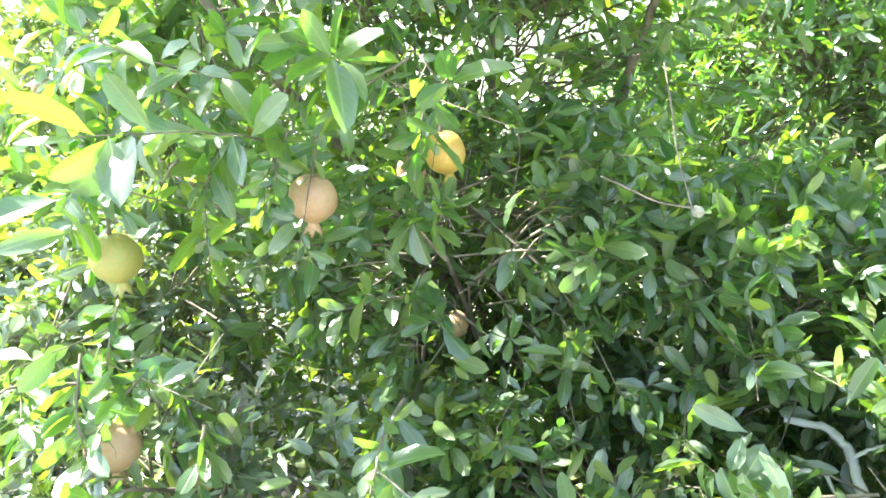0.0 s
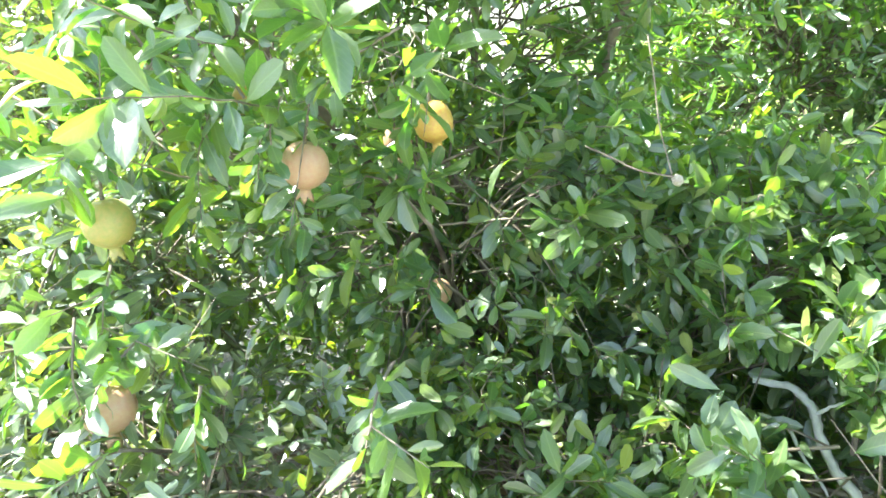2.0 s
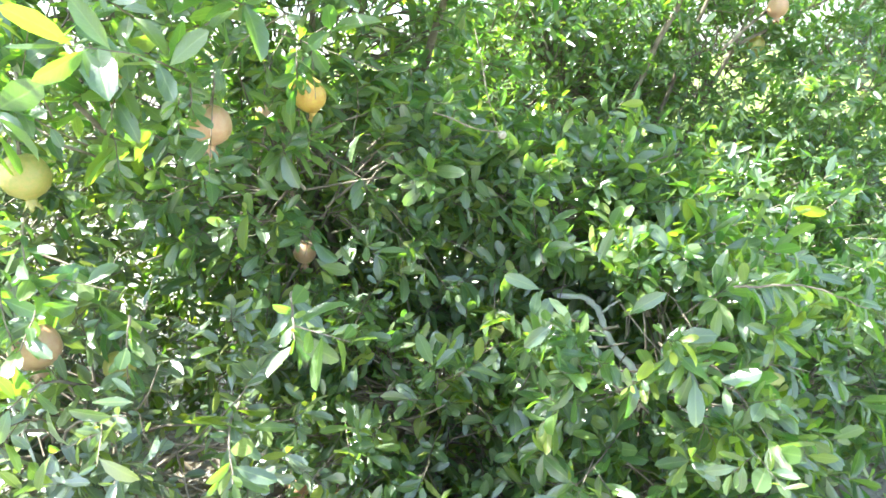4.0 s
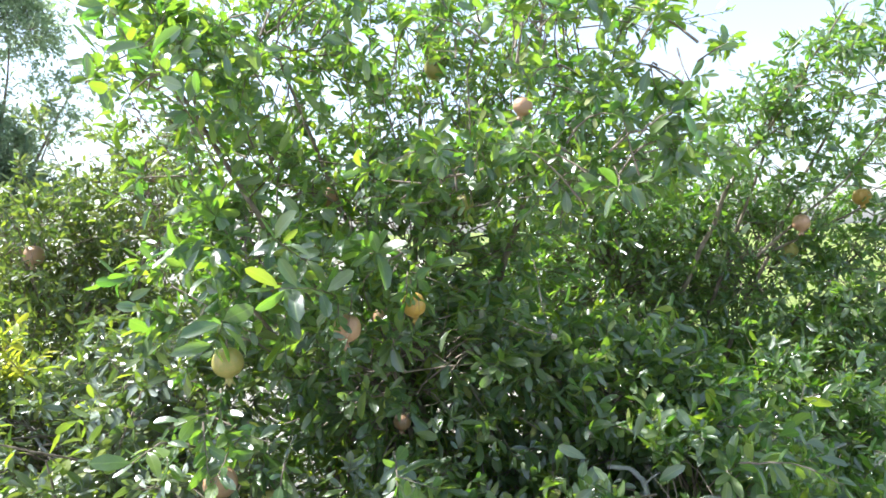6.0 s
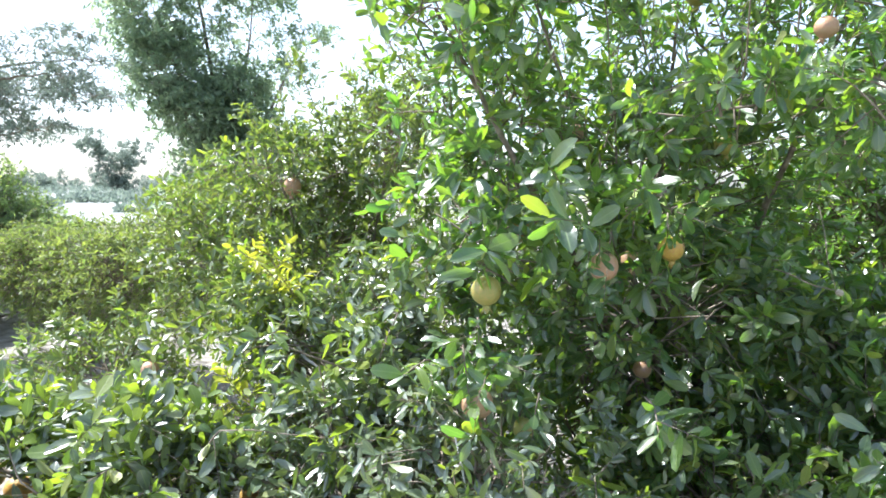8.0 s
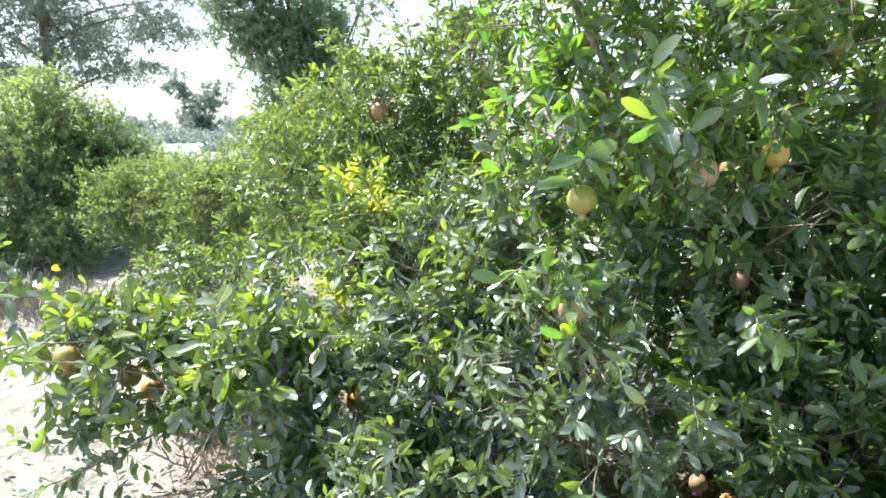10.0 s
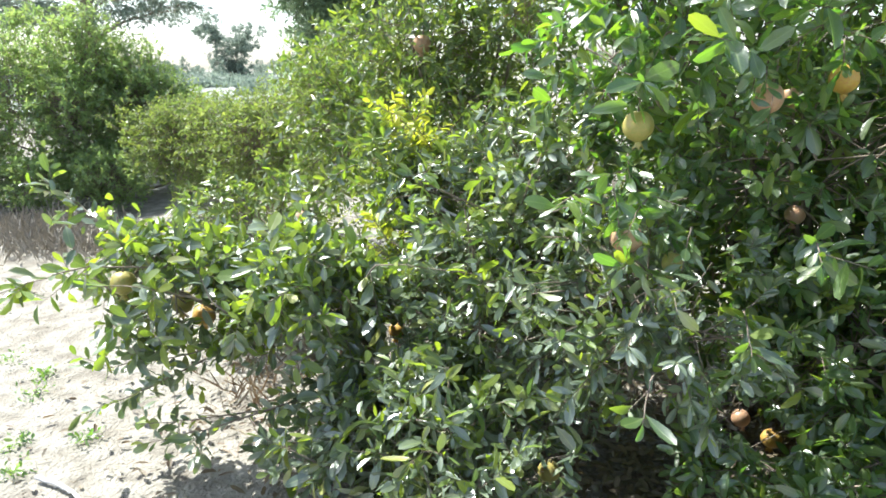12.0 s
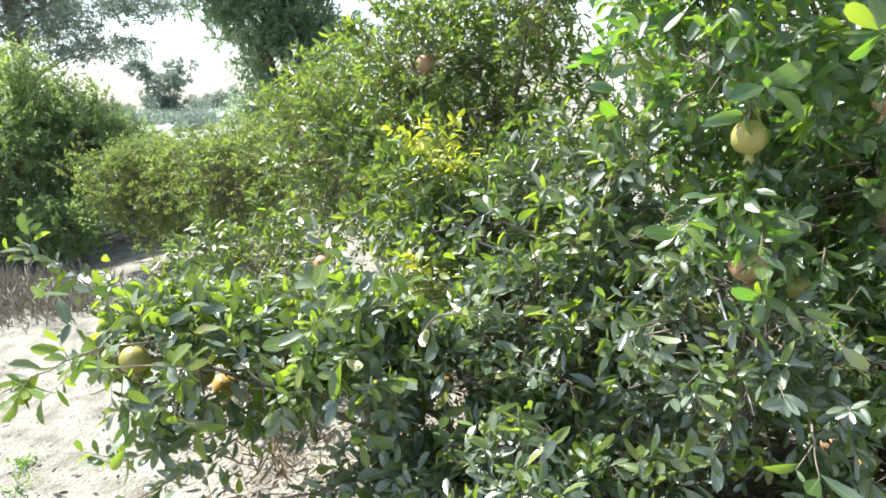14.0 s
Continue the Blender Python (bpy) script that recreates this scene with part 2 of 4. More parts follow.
def blades(P, A, N, L, W, rng):
    """Leaf blades at P along A, facing N: folded along the midrib, bent down to the tip and a little twisted."""
    n = len(P)
    S = np.cross(A, N)
    fold, curl, wave = rng.uniform(0.05, 0.65, n), rng.normal(0.12, 0.20, n), rng.normal(0, 0.16, n)
    u, s, w = BL_U[None], BL_S[None], BL_W[None]
    across = s * w * W[:, None] * 0.5
    up = np.abs(s) * w * W[:, None] * 0.5 * fold[:, None] - curl[:, None] * L[:, None] * u ** 2 + wave[:, None] * s * w * W[:, None] * (u - 0.4) * 2
    co = P[:, None] + A[:, None] * (u * L[:, None])[..., None] + S[:, None] * across[..., None] + N[:, None] * up[..., None]
    uv = np.broadcast_to(np.stack([0.5 + 0.5 * BL_S * BL_W, BL_U], 1)[None], (n, 14, 2))
    off = (np.arange(n) * 14)[:, None, None]
    return co.reshape(-1, 3), [(BL_T[None] + off).reshape(-1, 3), (BL_Q[None] + off).reshape(-1, 4)], uv.reshape(-1, 2)


FB_U = np.array([0.0, 0.36, 0.80, 1.0, 0.80, 0.36])
FB_S = np.array([0.0, 0.84, 0.80, 0.0, -0.80, -0.84])
FB_Q = np.array([[0, 1, 2, 3], [0, 3, 4, 5]])


def far_blades(P, A, N, L, W, rng):
    """Six-cornered leaf blades folded along the midrib, for plants that stay at a distance."""
    n = len(P)
    S = np.cross(A, N)
    fold, curl = rng.uniform(0.05, 0.65, n), rng.normal(0.10, 0.18, n)
    u, s = FB_U[None], FB_S[None]
    across = s * W[:, None] * 0.5
    up = np.abs(across) * fold[:, None] - curl[:, None] * L[:, None] * u ** 2
    co = P[:, None] + A[:, None] * (u * L[:, None])[..., None] + S[:, None] * across[..., None] + N[:, None] * up[..., None]
    uv = np.broadcast_to(np.stack([0.5 + 0.5 * FB_S, FB_U], 1)[None], (n, 6, 2))
    off = (np.arange(n) * 6)[:, None, None]
    return co.reshape(-1, 3), [(FB_Q[None] + off).reshape(-1, 4)], uv.reshape(-1, 2)


def leaf_mesh(name, leaves, material, rng, light=False):
    co, faces, uv = (far_blades if light else blades)(*leaves[:5], rng)
    return mesh_of(name, co, faces, material, uv)


def turned(rng, n):
    return unit(rng.normal(size=(n, 3)))


def leaves_on(base, way, length, count, size, rng, up_pull=0.9, sky_pull=1.0):
    """Leaves in near-opposite pairs along straight twigs. base, way (n, 3); length (n,). Gives P, A, N, L, W."""
    n = len(base)
    j = (np.arange(count) + 0.6) / count
    P = base[:, None] + way[:, None] * (length[:, None] * j)[..., None]
    spin = unit(np.cross(way, turned(rng, n)))
    other = np.cross(way, spin)
    ang = (np.arange(count) % 2) * np.pi + (np.arange(count) // 2) * 1.57 + rng.normal(0, 0.45, (n, count))
    side = spin[:, None] * np.cos(ang)[..., None] + other[:, None] * np.sin(ang)[..., None]
    lean = rng.uniform(0.35, 1.0, (n, count))[..., None]
    A = unit(way[:, None] * lean + side * 0.85 + np.array([0, 0, -0.12]) + rng.normal(0, 0.16, (n, count, 3)))
    N = rng.normal(0, 0.78, (n, count, 3)) + np.array([0, 0, sky_pull * 0.8]) + way[:, None] * up_pull * 0.5
    N = unit(N - A * np.sum(N * A, -1, keepdims=True))
    L = size * (0.40 + 0.85 * rng.random((n, count)) ** 1.5) * np.where(j > 0.8, 0.8, 1.0)
    W = L * rng.uniform(0.29, 0.46, (n, count))
    Y = (np.broadcast_to(j > 0.7, (n, count)) & (rng.random((n, 1)) < 0.47)).astype(float)
    return P.reshape(-1, 3), A.reshape(-1, 3), N.reshape(-1, 3), L.ravel(), W.ravel(), Y.ravel()


def join_leaves(groups):
    return [np.concatenate(x) for x in zip(*groups)]


def bent(start, mid, end, steps):
    u = np.linspace(0, 1, steps)[None, :, None]
    return start[:, None] * (1 - u) ** 2 + mid[:, None] * 2 * u * (1 - u) + end[:, None] * u ** 2


def fill(centre, radii, count, size, rng, up=0.25, twigs=5, per=6, inner=0.25):
    """Branchlets that reach from inside a lobe of the crown to its skin, with leafy twigs along them."""
    c, r = np.array(centre), np.array(radii)
    d = turned(rng, count) + np.array([0, 0, up])
    d = unit(d)
    reach = rng.uniform(0.62, 1.08, count)[:, None]
    end = c + d * r * reach
    start = c + d * r * inner + rng.normal(0, 0.06, (count, 3))
    mid = (start + end) / 2 + rng.normal(0, 0.05, (count, 3)) + np.array([0, 0, 0.05])
    path = bent(start, mid, end, 5)
    thick = np.linspace(0.0032, 0.0009, 5)[None] * rng.uniform(0.7, 1.4, count)[:, None]
    u = np.concatenate((rng.uniform(0.25, 1.0, (count, twigs - 1)) ** 0.8, np.full((count, 1), 0.97)), 1)[..., None]
    at = start[:, None] * (1 - u) ** 2 + mid[:, None] * 2 * u * (1 - u) + end[:, None] * u ** 2
    tang = unit((mid - start)[:, None] * (1 - u) + (end - mid)[:, None] * u)
    way = tang * 0.6 + rng.normal(0, 0.6, tang.shape) + np.array([0, 0, 0.18])
    way[:, -1] = tang[:, -1]
    way, at = unit(way).reshape(-1, 3), at.reshape(-1, 3)
    length = rng.uniform(0.02, 0.11, len(at)) * (size / 0.07)
    leaves = leaves_on(at, way, length, per, size, rng)
    tpath = bent(at, at + way * length[:, None] * 0.5, at + way * length[:, None], 3)
    tthick = np.tile(np.array([[0.0011, 0.0009, 0.0006]]), (len(at), 1))
    return leaves, [(path, thick, 4), (tpath, tthick, 3)]


def shoot(points, leaves_count, size, rng, radius=0.004, twigs=0):
    """A single shoot through the given points with leaves all along, and leafy side twigs if asked."""
    p = np.array(points, float)
    u = np.linspace(0, len(p) - 1, 4 * len(p))
    path = np.stack([np.interp(u, range(len(p)), p[:, k]) for k in range(3)], 1)
    path[1:-1] = (path[:-2] + path[1:-1] * 2 + path[2:]) / 4
    path[1:-1] += rng.normal(0, 0.05, (len(path) - 2, 3)) * np.linalg.norm(p[-1] - p[0]) / len(path)
    seg = path[1:] - path[:-1]
    base, way = path[:-1], unit(seg)
    per = max(2, round(leaves_count / len(base)))
    groups = [leaves_on(base, way, np.linalg.norm(seg, axis=1), per, size, rng)]
    tubes = [(path[None], np.linspace(radius, radius * 0.3, len(path))[None], 6)]
    if twigs:
        pick = rng.integers(len(base) // 4, len(base), twigs)
        tw = unit(way[pick] * 0.6 + rng.normal(0, 0.75, (twigs, 3)) + np.array([0, 0, 0.1]))
        tl = rng.uniform(0.06, 0.26, twigs)
        groups.append(leaves_on(base[pick], tw, tl, 9, size, rng))
        tubes.append((bent(base[pick], base[pick] + tw * tl[:, None] / 2, base[pick] + tw * tl[:, None], 3), np.tile([[0.0018, 0.0013, 0.0007]], (twigs, 1)), 3))
    return join_leaves(groups), tubes


def limb_mesh(points, r0, r1, rng):
    p = np.array(points, float)
    u = np.linspace(0, len(p) - 1, 7 * (len(p) - 1) + 1)
    path = np.stack([np.interp(u, range(len(p)), p[:, k]) for k in range(3)], 1)
    for _ in range(3):
        path[1:-1] = (path[:-2] + path[1:-1] * 2 + path[2:]) / 4
    path[1:-1] += rng.normal(0, 0.008, (len(path) - 2, 3))
    rad = np.linspace(r0, r1, len(path)) * rng.uniform(0.9, 1.12, len(path))
    return joined_tubes("limb", [(path[None], rad[None], 8)], bark)


def clear_of(tube, gaps):
    """The twigs of a bundle (paths, radii, sides) whose middle lies in no opening."""
    path, rad, sides = tube
    mid = path[:, path.shape[1] // 2]
    keep = np.ones(len(mid), bool)
    for at, radius, way in gaps:
        d = mid - np.array(at)
        along = np.clip(d @ np.array(way) / np.dot(way, way), 0, 1)
        keep &= np.linalg.norm(d - along[:, None] * np.array(way), axis=1) > radius
    keep[0] = True
    return path[keep], rad[keep], sides


def plant(name, label, category, base, lobes, seed, shoots=(), stems=True, leaf_mat=None, group="", limb_r=0.028, singles=None, per=6, twigs=5, odd=(), gaps=(), young=1.0, slim=1.0, fresh=-99, light=False, depth=9999.0, loose=()):
    """A bush or tree: an Empty at its foot; trunk, limbs, twigs and leaves under it."""
    rng = np.random.default_rng(seed)
    root = tagged(new(name), label, category, group)
    root.location = base
    bpy.context.view_layer.update()
    inv = np.array(base, float)
    groups, tubes = [], []
    for c, r, n, size in list(lobes) + list(loose):
        g, tb = fill(c, r, n, size, rng, per=per, twigs=twigs)
        groups.append(g)
        tubes += [(p, r, 3) for p, r, k in tb[:1]] if light else tb
    for pts, n, size, rad, tw in shoots:
        g, tb = shoot(pts, n, size, rng, rad, tw)
        groups.append(g)
        part("twig", joined_tubes("twig", [(p - inv, r, s) for p, r, s in tb], bark), root)
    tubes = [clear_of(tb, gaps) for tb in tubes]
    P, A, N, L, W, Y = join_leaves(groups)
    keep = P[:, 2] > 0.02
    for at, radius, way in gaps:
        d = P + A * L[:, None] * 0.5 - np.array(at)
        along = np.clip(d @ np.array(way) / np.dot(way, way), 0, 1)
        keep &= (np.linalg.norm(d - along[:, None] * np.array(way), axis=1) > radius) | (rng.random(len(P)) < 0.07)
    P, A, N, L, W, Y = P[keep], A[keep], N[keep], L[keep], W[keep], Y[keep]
    if singles:
        lo, hi, mat = singles
        inside = np.flatnonzero(np.all((P > lo) & (P < hi), axis=1))
        pick = rng.permutation(inside)[:300]
        shapes = []
        for k in range(8):
            one = [np.zeros((1, 3)), np.array([[0, 1.0, 0]]), np.array([[0, 0, 1.0]]), np.ones(1), np.full(1, 0.34 + 0.02 * k)]
            shapes.append(leaf_mesh("leaf", one, mat, rng))
        for k, i in enumerate(pick):
            ob = part("leaf", shapes[k % 8], root)
            S = np.cross(A[i], N[i])
            m = Matrix((Vector(S), Vector(A[i]), Vector(N[i]))).transposed().to_4x4()
            ob.matrix_basis = Matrix.Translation(Vector(P[i] - inv)) @ m @ Matrix.Scale(L[i], 4)
        rest = np.ones(len(P), bool)
        rest[pick] = False
        P, A, N, L, W, Y = P[rest], A[rest], N[rest], L[rest], W[rest], Y[rest]
    W = W * np.where(P[:, 0] < fresh, 1.1, slim)
    Y = np.maximum(Y, (P[:, 0] < fresh) & (rng.random(len(P)) < 0.22) & (P[:, 2] > 0.45))
    Y = Y * (rng.random(len(Y)) < young)
    old = Y < 0.5 if leaf_mat in (None, leaf_dull, leaf_dust_sheen) else np.ones(len(P), bool)
    deep = old & (P[:, 1] > depth)
    old_near = old & ~deep
    part("leaves", leaf_mesh("leaves", (P[old_near] - inv, A[old_near], N[old_near], L[old_near], W[old_near]), leaf_mat or leaf_green, rng, light), root, kind="stuff")
    if deep.any():
        part("inner_leaves", leaf_mesh("inner_leaves", (P[deep] - inv, A[deep], N[deep], L[deep], W[deep]), leaf_mat or leaf_green, rng, True), root, kind="stuff")
    if not old.all():
        new_ = ~old
        part("young_leaves", leaf_mesh("young_leaves", (P[new_] - inv, A[new_], N[new_], L[new_], W[new_]), leaf_young, rng, light), root, "yellow-green young leaves at the twig tips", kind="stuff")
    part("twig_mass", joined_tubes("twig_mass", [(p - inv, r, s) for p, r, s in tubes], bark), root, kind="stuff")
    for pname, plabel, mat, pts, n, size, tw in odd:
        g, tb = shoot(pts, n, size, rng, 0.003, tw)
        g = [g[0] - inv] + list(g[1:])
        spray = part(pname, joined_tubes(pname, [(p - inv, r, s) for p, r, s in tb], bark), root, plabel)
        part("leaves", leaf_mesh("leaves", g, mat, rng), spray, kind="stuff")
    if stems:
        for k, (c, r, n, size) in enumerate(lobes):
            c = np.array(c) - inv
            foot = np.array([rng.normal(0, 0.05), rng.normal(0, 0.05), -0.05])
            knee = foot + np.array([c[0] * 0.25, c[1] * 0.25, max(0.15, c[2] * 0.45)])
            part("limb", limb_mesh([foot, knee, c], limb_r * rng.uniform(0.6, 1.1), 0.006, rng), root)
        part("trunk", limb_mesh([(0, 0, -0.06), (0.01, 0.01, 0.12), (0.0, 0.02, 0.3)], limb_r * 2.4, limb_r * 1.5, rng), root)
    return root


# ---- ground ----
def ground_sheet():
    k = np.linspace(-1, 1, 181)
    axis = np.sinh(k * 6.2) / np.sinh(6.2) * 700
    X, Y = np.meshgrid(axis - 1.0, axis + 2.0, indexing="ij")
    Z = np.zeros_like(X)
    for i in range(181):
        for j in range(181):
            x, y = X[i, j], Y[i, j]
            far = math.hypot(x, y)
            if far < 60:
                Z[i, j] = 0.05 * noise.noise((x * 0.7, y * 0.7, 0)) + 0.02 * noise.noise((x * 3, y * 3, 5)) - 0.02
    n = 181
    idx = np.arange(n * n).reshape(n, n)
    faces = np.stack([idx[:-1, :-1].ravel(), idx[1:, :-1].ravel(), idx[1:, 1:].ravel(), idx[:-1, 1:].ravel()], 1)
    me = mesh_of("ground", np.stack([X, Y, Z], -1).reshape(-1, 3), [faces], ground_mat)
    return tagged(new("ground", me), "pale sandy soil with litter and patchy grass", "ground", kind="structure")


ground_sheet()


# ---- the pomegranate tree in front ----
def fan(lo, hi, rise, spread, count, seed, leaves=46, size=0.058, twigs=6):
    """Upright shoots that start inside a box and lean away from its middle."""
    rng = np.random.default_rng(seed)
    lo, hi = np.array(lo), np.array(hi)
    out = []
    for _ in range(count):
        a = rng.uniform(lo, hi)
        lean = (a - (lo + hi) / 2) / (hi - lo + 1e-6) * 2 * np.array(spread)
        tip = a + lean + np.array([rng.normal(0, 0.17), rng.normal(0, 0.12), rng.uniform(*rise)])
        mid = (a + tip) / 2 + np.array([0, 0, 0.06]) + rng.normal(0, 0.07, 3)
        out.append(([a, mid, tip], leaves, size * rng.uniform(0.85, 1.2), 0.0038, twigs))
    return out


PINK, GOLD, LIME = "ripening pinkish-orange pomegranate hanging from a twig", "yellow-orange pomegranate hanging among leaves", "pale green-yellow unripe pomegranate on a twig"
FRUIT_A = [
    ((-0.195, 1.065, 1.384), 0.082, fruit_pink, PINK), ((0.008, 1.229, 1.427), 0.078, fruit_yellow, GOLD), ((-0.516, 0.991, 1.314), 0.084, fruit_green, LIME),
    ((-0.028, 1.48, 0.985), 0.064, fruit_pink, "small pinkish-orange pomegranate on a thin twig"), ((-0.524, 0.898, 1.021), 0.088, fruit_pink, PINK),
    ((-1.712, 2.45, 1.59), 0.095, fruit_pink, PINK), ((-0.278, 1.72, 1.80), 0.072, fruit_pink, PINK),
    ((0.231, 1.611, 1.757), 0.072, fruit_green, LIME), ((0.329, 1.04, 2.013), 0.058, fruit_pink, PINK),
]
FRUIT_B = [
    ((-2.122, 1.056, 0.55), 0.092, fruit_yellow, GOLD), ((-2.248, 0.812, 0.753), 0.090, fruit_green, LIME), ((-2.15, 0.98, 0.63), 0.090, fruit_green, LIME),
    ((-0.110, 1.55, 0.178), 0.068, fruit_pink, PINK), ((0.0, 1.533, 0.121), 0.074, fruit_yellow, GOLD), ((-1.445, 1.396, 0.429), 0.075, fruit_yellow, GOLD),
    ((1.845, 1.982, 1.656), 0.085, fruit_pink, PINK), ((2.24, 2.10, 1.775), 0.085, fruit_yellow, GOLD), ((1.938, 2.206, 1.522), 0.080, fruit_green, LIME),
    ((0.146, 1.773, 2.306), 0.085, fruit_green, LIME), ((-0.753, 1.109, 0.10), 0.080, fruit_green, LIME),
]
FRUIT_C = [
    ((0.31, 1.52, 1.29), 0.050, fruit_yellow, GOLD), ((-0.09, 1.40, 1.37), 0.062, fruit_pink, PINK), ((-0.40, 0.93, 0.95), 0.060, fruit_green, LIME),
    ((-1.93, 1.52, 0.85), 0.075, fruit_pink, PINK), ((-0.46, 1.52, 1.46), 0.070, fruit_yellow, GOLD),
]


def way_to_camera(at):
    """From a fruit towards an early or late camera position, where leaves are cleared."""
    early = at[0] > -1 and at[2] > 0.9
    camera_spot = Vector((-0.1, -0.4, 1.55) if early else (-0.42, -0.9, 1.49))
    return tuple((camera_spot - Vector(at)).normalized() * (0.36 if early else 0.9))


def over_fruit(fruits, seed):
    """A short leafy shoot over each fruit, from which it hangs."""
    rng = np.random.default_rng(seed)
    out = []
    for at, size, mat, label in fruits:
        top = np.array(at) + np.array([0.06 * size, 0.05 * size, 1.05 * size])
        side = np.array([rng.normal(0, 0.05), rng.uniform(0.02, 0.10), rng.uniform(0.03, 0.09)])
        out.append(([top + side * 1.6, top + side * 0.7 + np.array([0, 0, 0.02]), top], 18, 0.066, 0.003, 2))
    return out


MAIN = (0.1, 2.0, 0.0)
crown = [
    ((0.0, 1.95, 1.58), (0.80, 0.58, 0.52), 175, 0.062),
    ((-0.52, 1.38, 1.42), (0.34, 0.40, 0.40), 74, 0.078),
    ((-0.05, 1.52, 1.15), (0.58, 0.38, 0.45), 190, 0.071),
    ((0.72, 1.50, 0.98), (0.50, 0.42, 0.36), 145, 0.072),
    ((0.85, 1.05, 0.72), (0.46, 0.36, 0.36), 105, 0.078),
    ((0.25, 1.35, 0.50), (0.55, 0.40, 0.45), 165, 0.068),
    ((-0.60, 1.70, 1.85), (0.36, 0.40, 0.42), 58, 0.072),
    ((0.10, 1.90, 2.25), (0.62, 0.45, 0.48), 52, 0.058),
    ((0.62, 1.60, 2.30), (0.42, 0.36, 0.50), 44, 0.058),
]
core = [
    # This lobe is added to shade the bright shoots below it.
    ((-0.72, 1.25, 2.15), (0.26, 0.26, 0.28), 30, 0.070),
    ((-0.46, 1.70, 2.35), (0.40, 0.38, 0.50), 56, 0.066),
    ((0.20, 2.30, 0.80), (1.00, 0.45, 0.70), 300, 0.066),
    ((0.10, 1.05, 0.22), (0.50, 0.34, 0.24), 70, 0.074),
    ((0.90, 0.95, 0.30), (0.60, 0.40, 0.30), 80, 0.074),
    ((-0.10, 1.85, 0.60), (0.70, 0.35, 0.60), 150, 0.066),
    ((1.15, 1.90, 0.50), (0.50, 0.40, 0.50), 110, 0.066),
    ((0.65, 1.75, 0.38), (0.60, 0.36, 0.38), 120, 0.064),
]
# Loose crown sprays; several are added to shade the leaves below.
overhang = [
    ((0.60, 1.42, 1.86), (0.44, 0.32, 0.22), 46, 0.060),
    ((-0.15, 1.62, 1.76), (0.45, 0.28, 0.24), 34, 0.064),
    ((0.30, 1.12, 2.20), (0.50, 0.34, 0.26), 16, 0.062),
    ((-0.35, 1.15, 2.24), (0.40, 0.34, 0.28), 16, 0.064),
    ((0.74, 0.98, 2.16), (0.24, 0.22, 0.20), 7, 0.064),
    ((0.10, 1.12, 1.80), (0.28, 0.20, 0.15), 17, 0.064),
    ((0.52, 0.92, 1.84), (0.34, 0.20, 0.14), 20, 0.062),
]
skirt = [
    ((-0.46, 1.02, 0.72), (0.42, 0.38, 0.36), 130, 0.062),
    ((-1.10, 1.35, 0.58), (0.55, 0.48, 0.42), 200, 0.068),
    ((-1.70, 1.15, 0.64), (0.50, 0.40, 0.26), 118, 0.074),
    ((-2.18, 0.95, 0.70), (0.34, 0.32, 0.22), 62, 0.076),
    ((-0.85, 1.60, 1.0), (0.35, 0.4, 0.4), 135, 0.064),
    ((-1.15, 0.85, 0.28), (0.50, 0.34, 0.28), 105, 0.070),
    ((-0.95, 0.76, 0.32), (0.34, 0.30, 0.30), 70, 0.072),
    ((-1.45, 0.95, 0.24), (0.36, 0.28, 0.22), 34, 0.074),
    ((-1.25, 1.78, 0.86), (0.50, 0.40, 0.40), 125, 0.062),
]
reaching_shoots = [
    ([(-2.1, 0.95, 0.75), (-2.45, 0.98, 0.9), (-2.75, 0.97, 1.08)], 40, 0.078, 0.005, 5),
    ([(-2.0, 0.9, 0.45), (-2.2, 0.75, 0.35), (-2.4, 0.65, 0.28)], 36, 0.078, 0.004, 3),
    ([(-2.0, 0.9, 0.8), (-2.15, 0.55, 0.9), (-2.2, 0.33, 0.88)], 30, 0.078, 0.004, 3),
    ([(-1.75, 1.0, 0.55), (-2.05, 0.85, 0.48), (-2.35, 0.72, 0.44)], 30, 0.078, 0.004, 4),
    ([(-1.6, 0.9, 0.35), (-1.85, 0.70, 0.30), (-2.0, 0.55, 0.30)], 24, 0.074, 0.004, 3),
    ([(-1.7, 0.9, 0.3), (-2.0, 0.82, 0.24), (-2.25, 0.78, 0.2)], 26, 0.072, 0.004, 2),
]
upright_stems = [
    ([(-0.70, 2.10, 1.6), (-0.57, 2.07, 1.94), (-0.33, 2.04, 2.32), (-0.20, 2.0, 2.75)], 24, 0.060, 0.012, 12),
    ([(0.36, 2.0, 1.75), (0.27, 2.06, 2.11), (0.18, 2.13, 2.33), (0.10, 2.15, 2.85)], 24, 0.060, 0.010, 12),
    ([(0.25, 2.2, 1.65), (0.36, 2.16, 2.0), (0.48, 2.08, 2.35), (0.60, 2.0, 2.8)], 24, 0.060, 0.010, 12),
]
near_fruit_shoots = [
    ([(-0.45, 1.05, 1.50), (-0.50, 0.97, 1.45), (-0.54, 0.93, 1.37)], 14, 0.082, 0.002, 0),
    ([(-0.22, 1.05, 1.48), (-0.28, 0.86, 1.52), (-0.35, 0.72, 1.53)], 16, 0.088, 0.0022, 0),
    ([(-0.30, 1.05, 1.58), (-0.32, 0.86, 1.61), (-0.35, 0.74, 1.65)], 16, 0.088, 0.0022, 0),
    ([(-0.46, 1.20, 1.34), (-0.52, 0.98, 1.44), (-0.50, 0.86, 1.43)], 18, 0.088, 0.0022, 1),
    ([(-0.20, 1.25, 1.58), (-0.12, 1.05, 1.60), (-0.10, 0.94, 1.60)], 11, 0.085, 0.0022, 1),
]
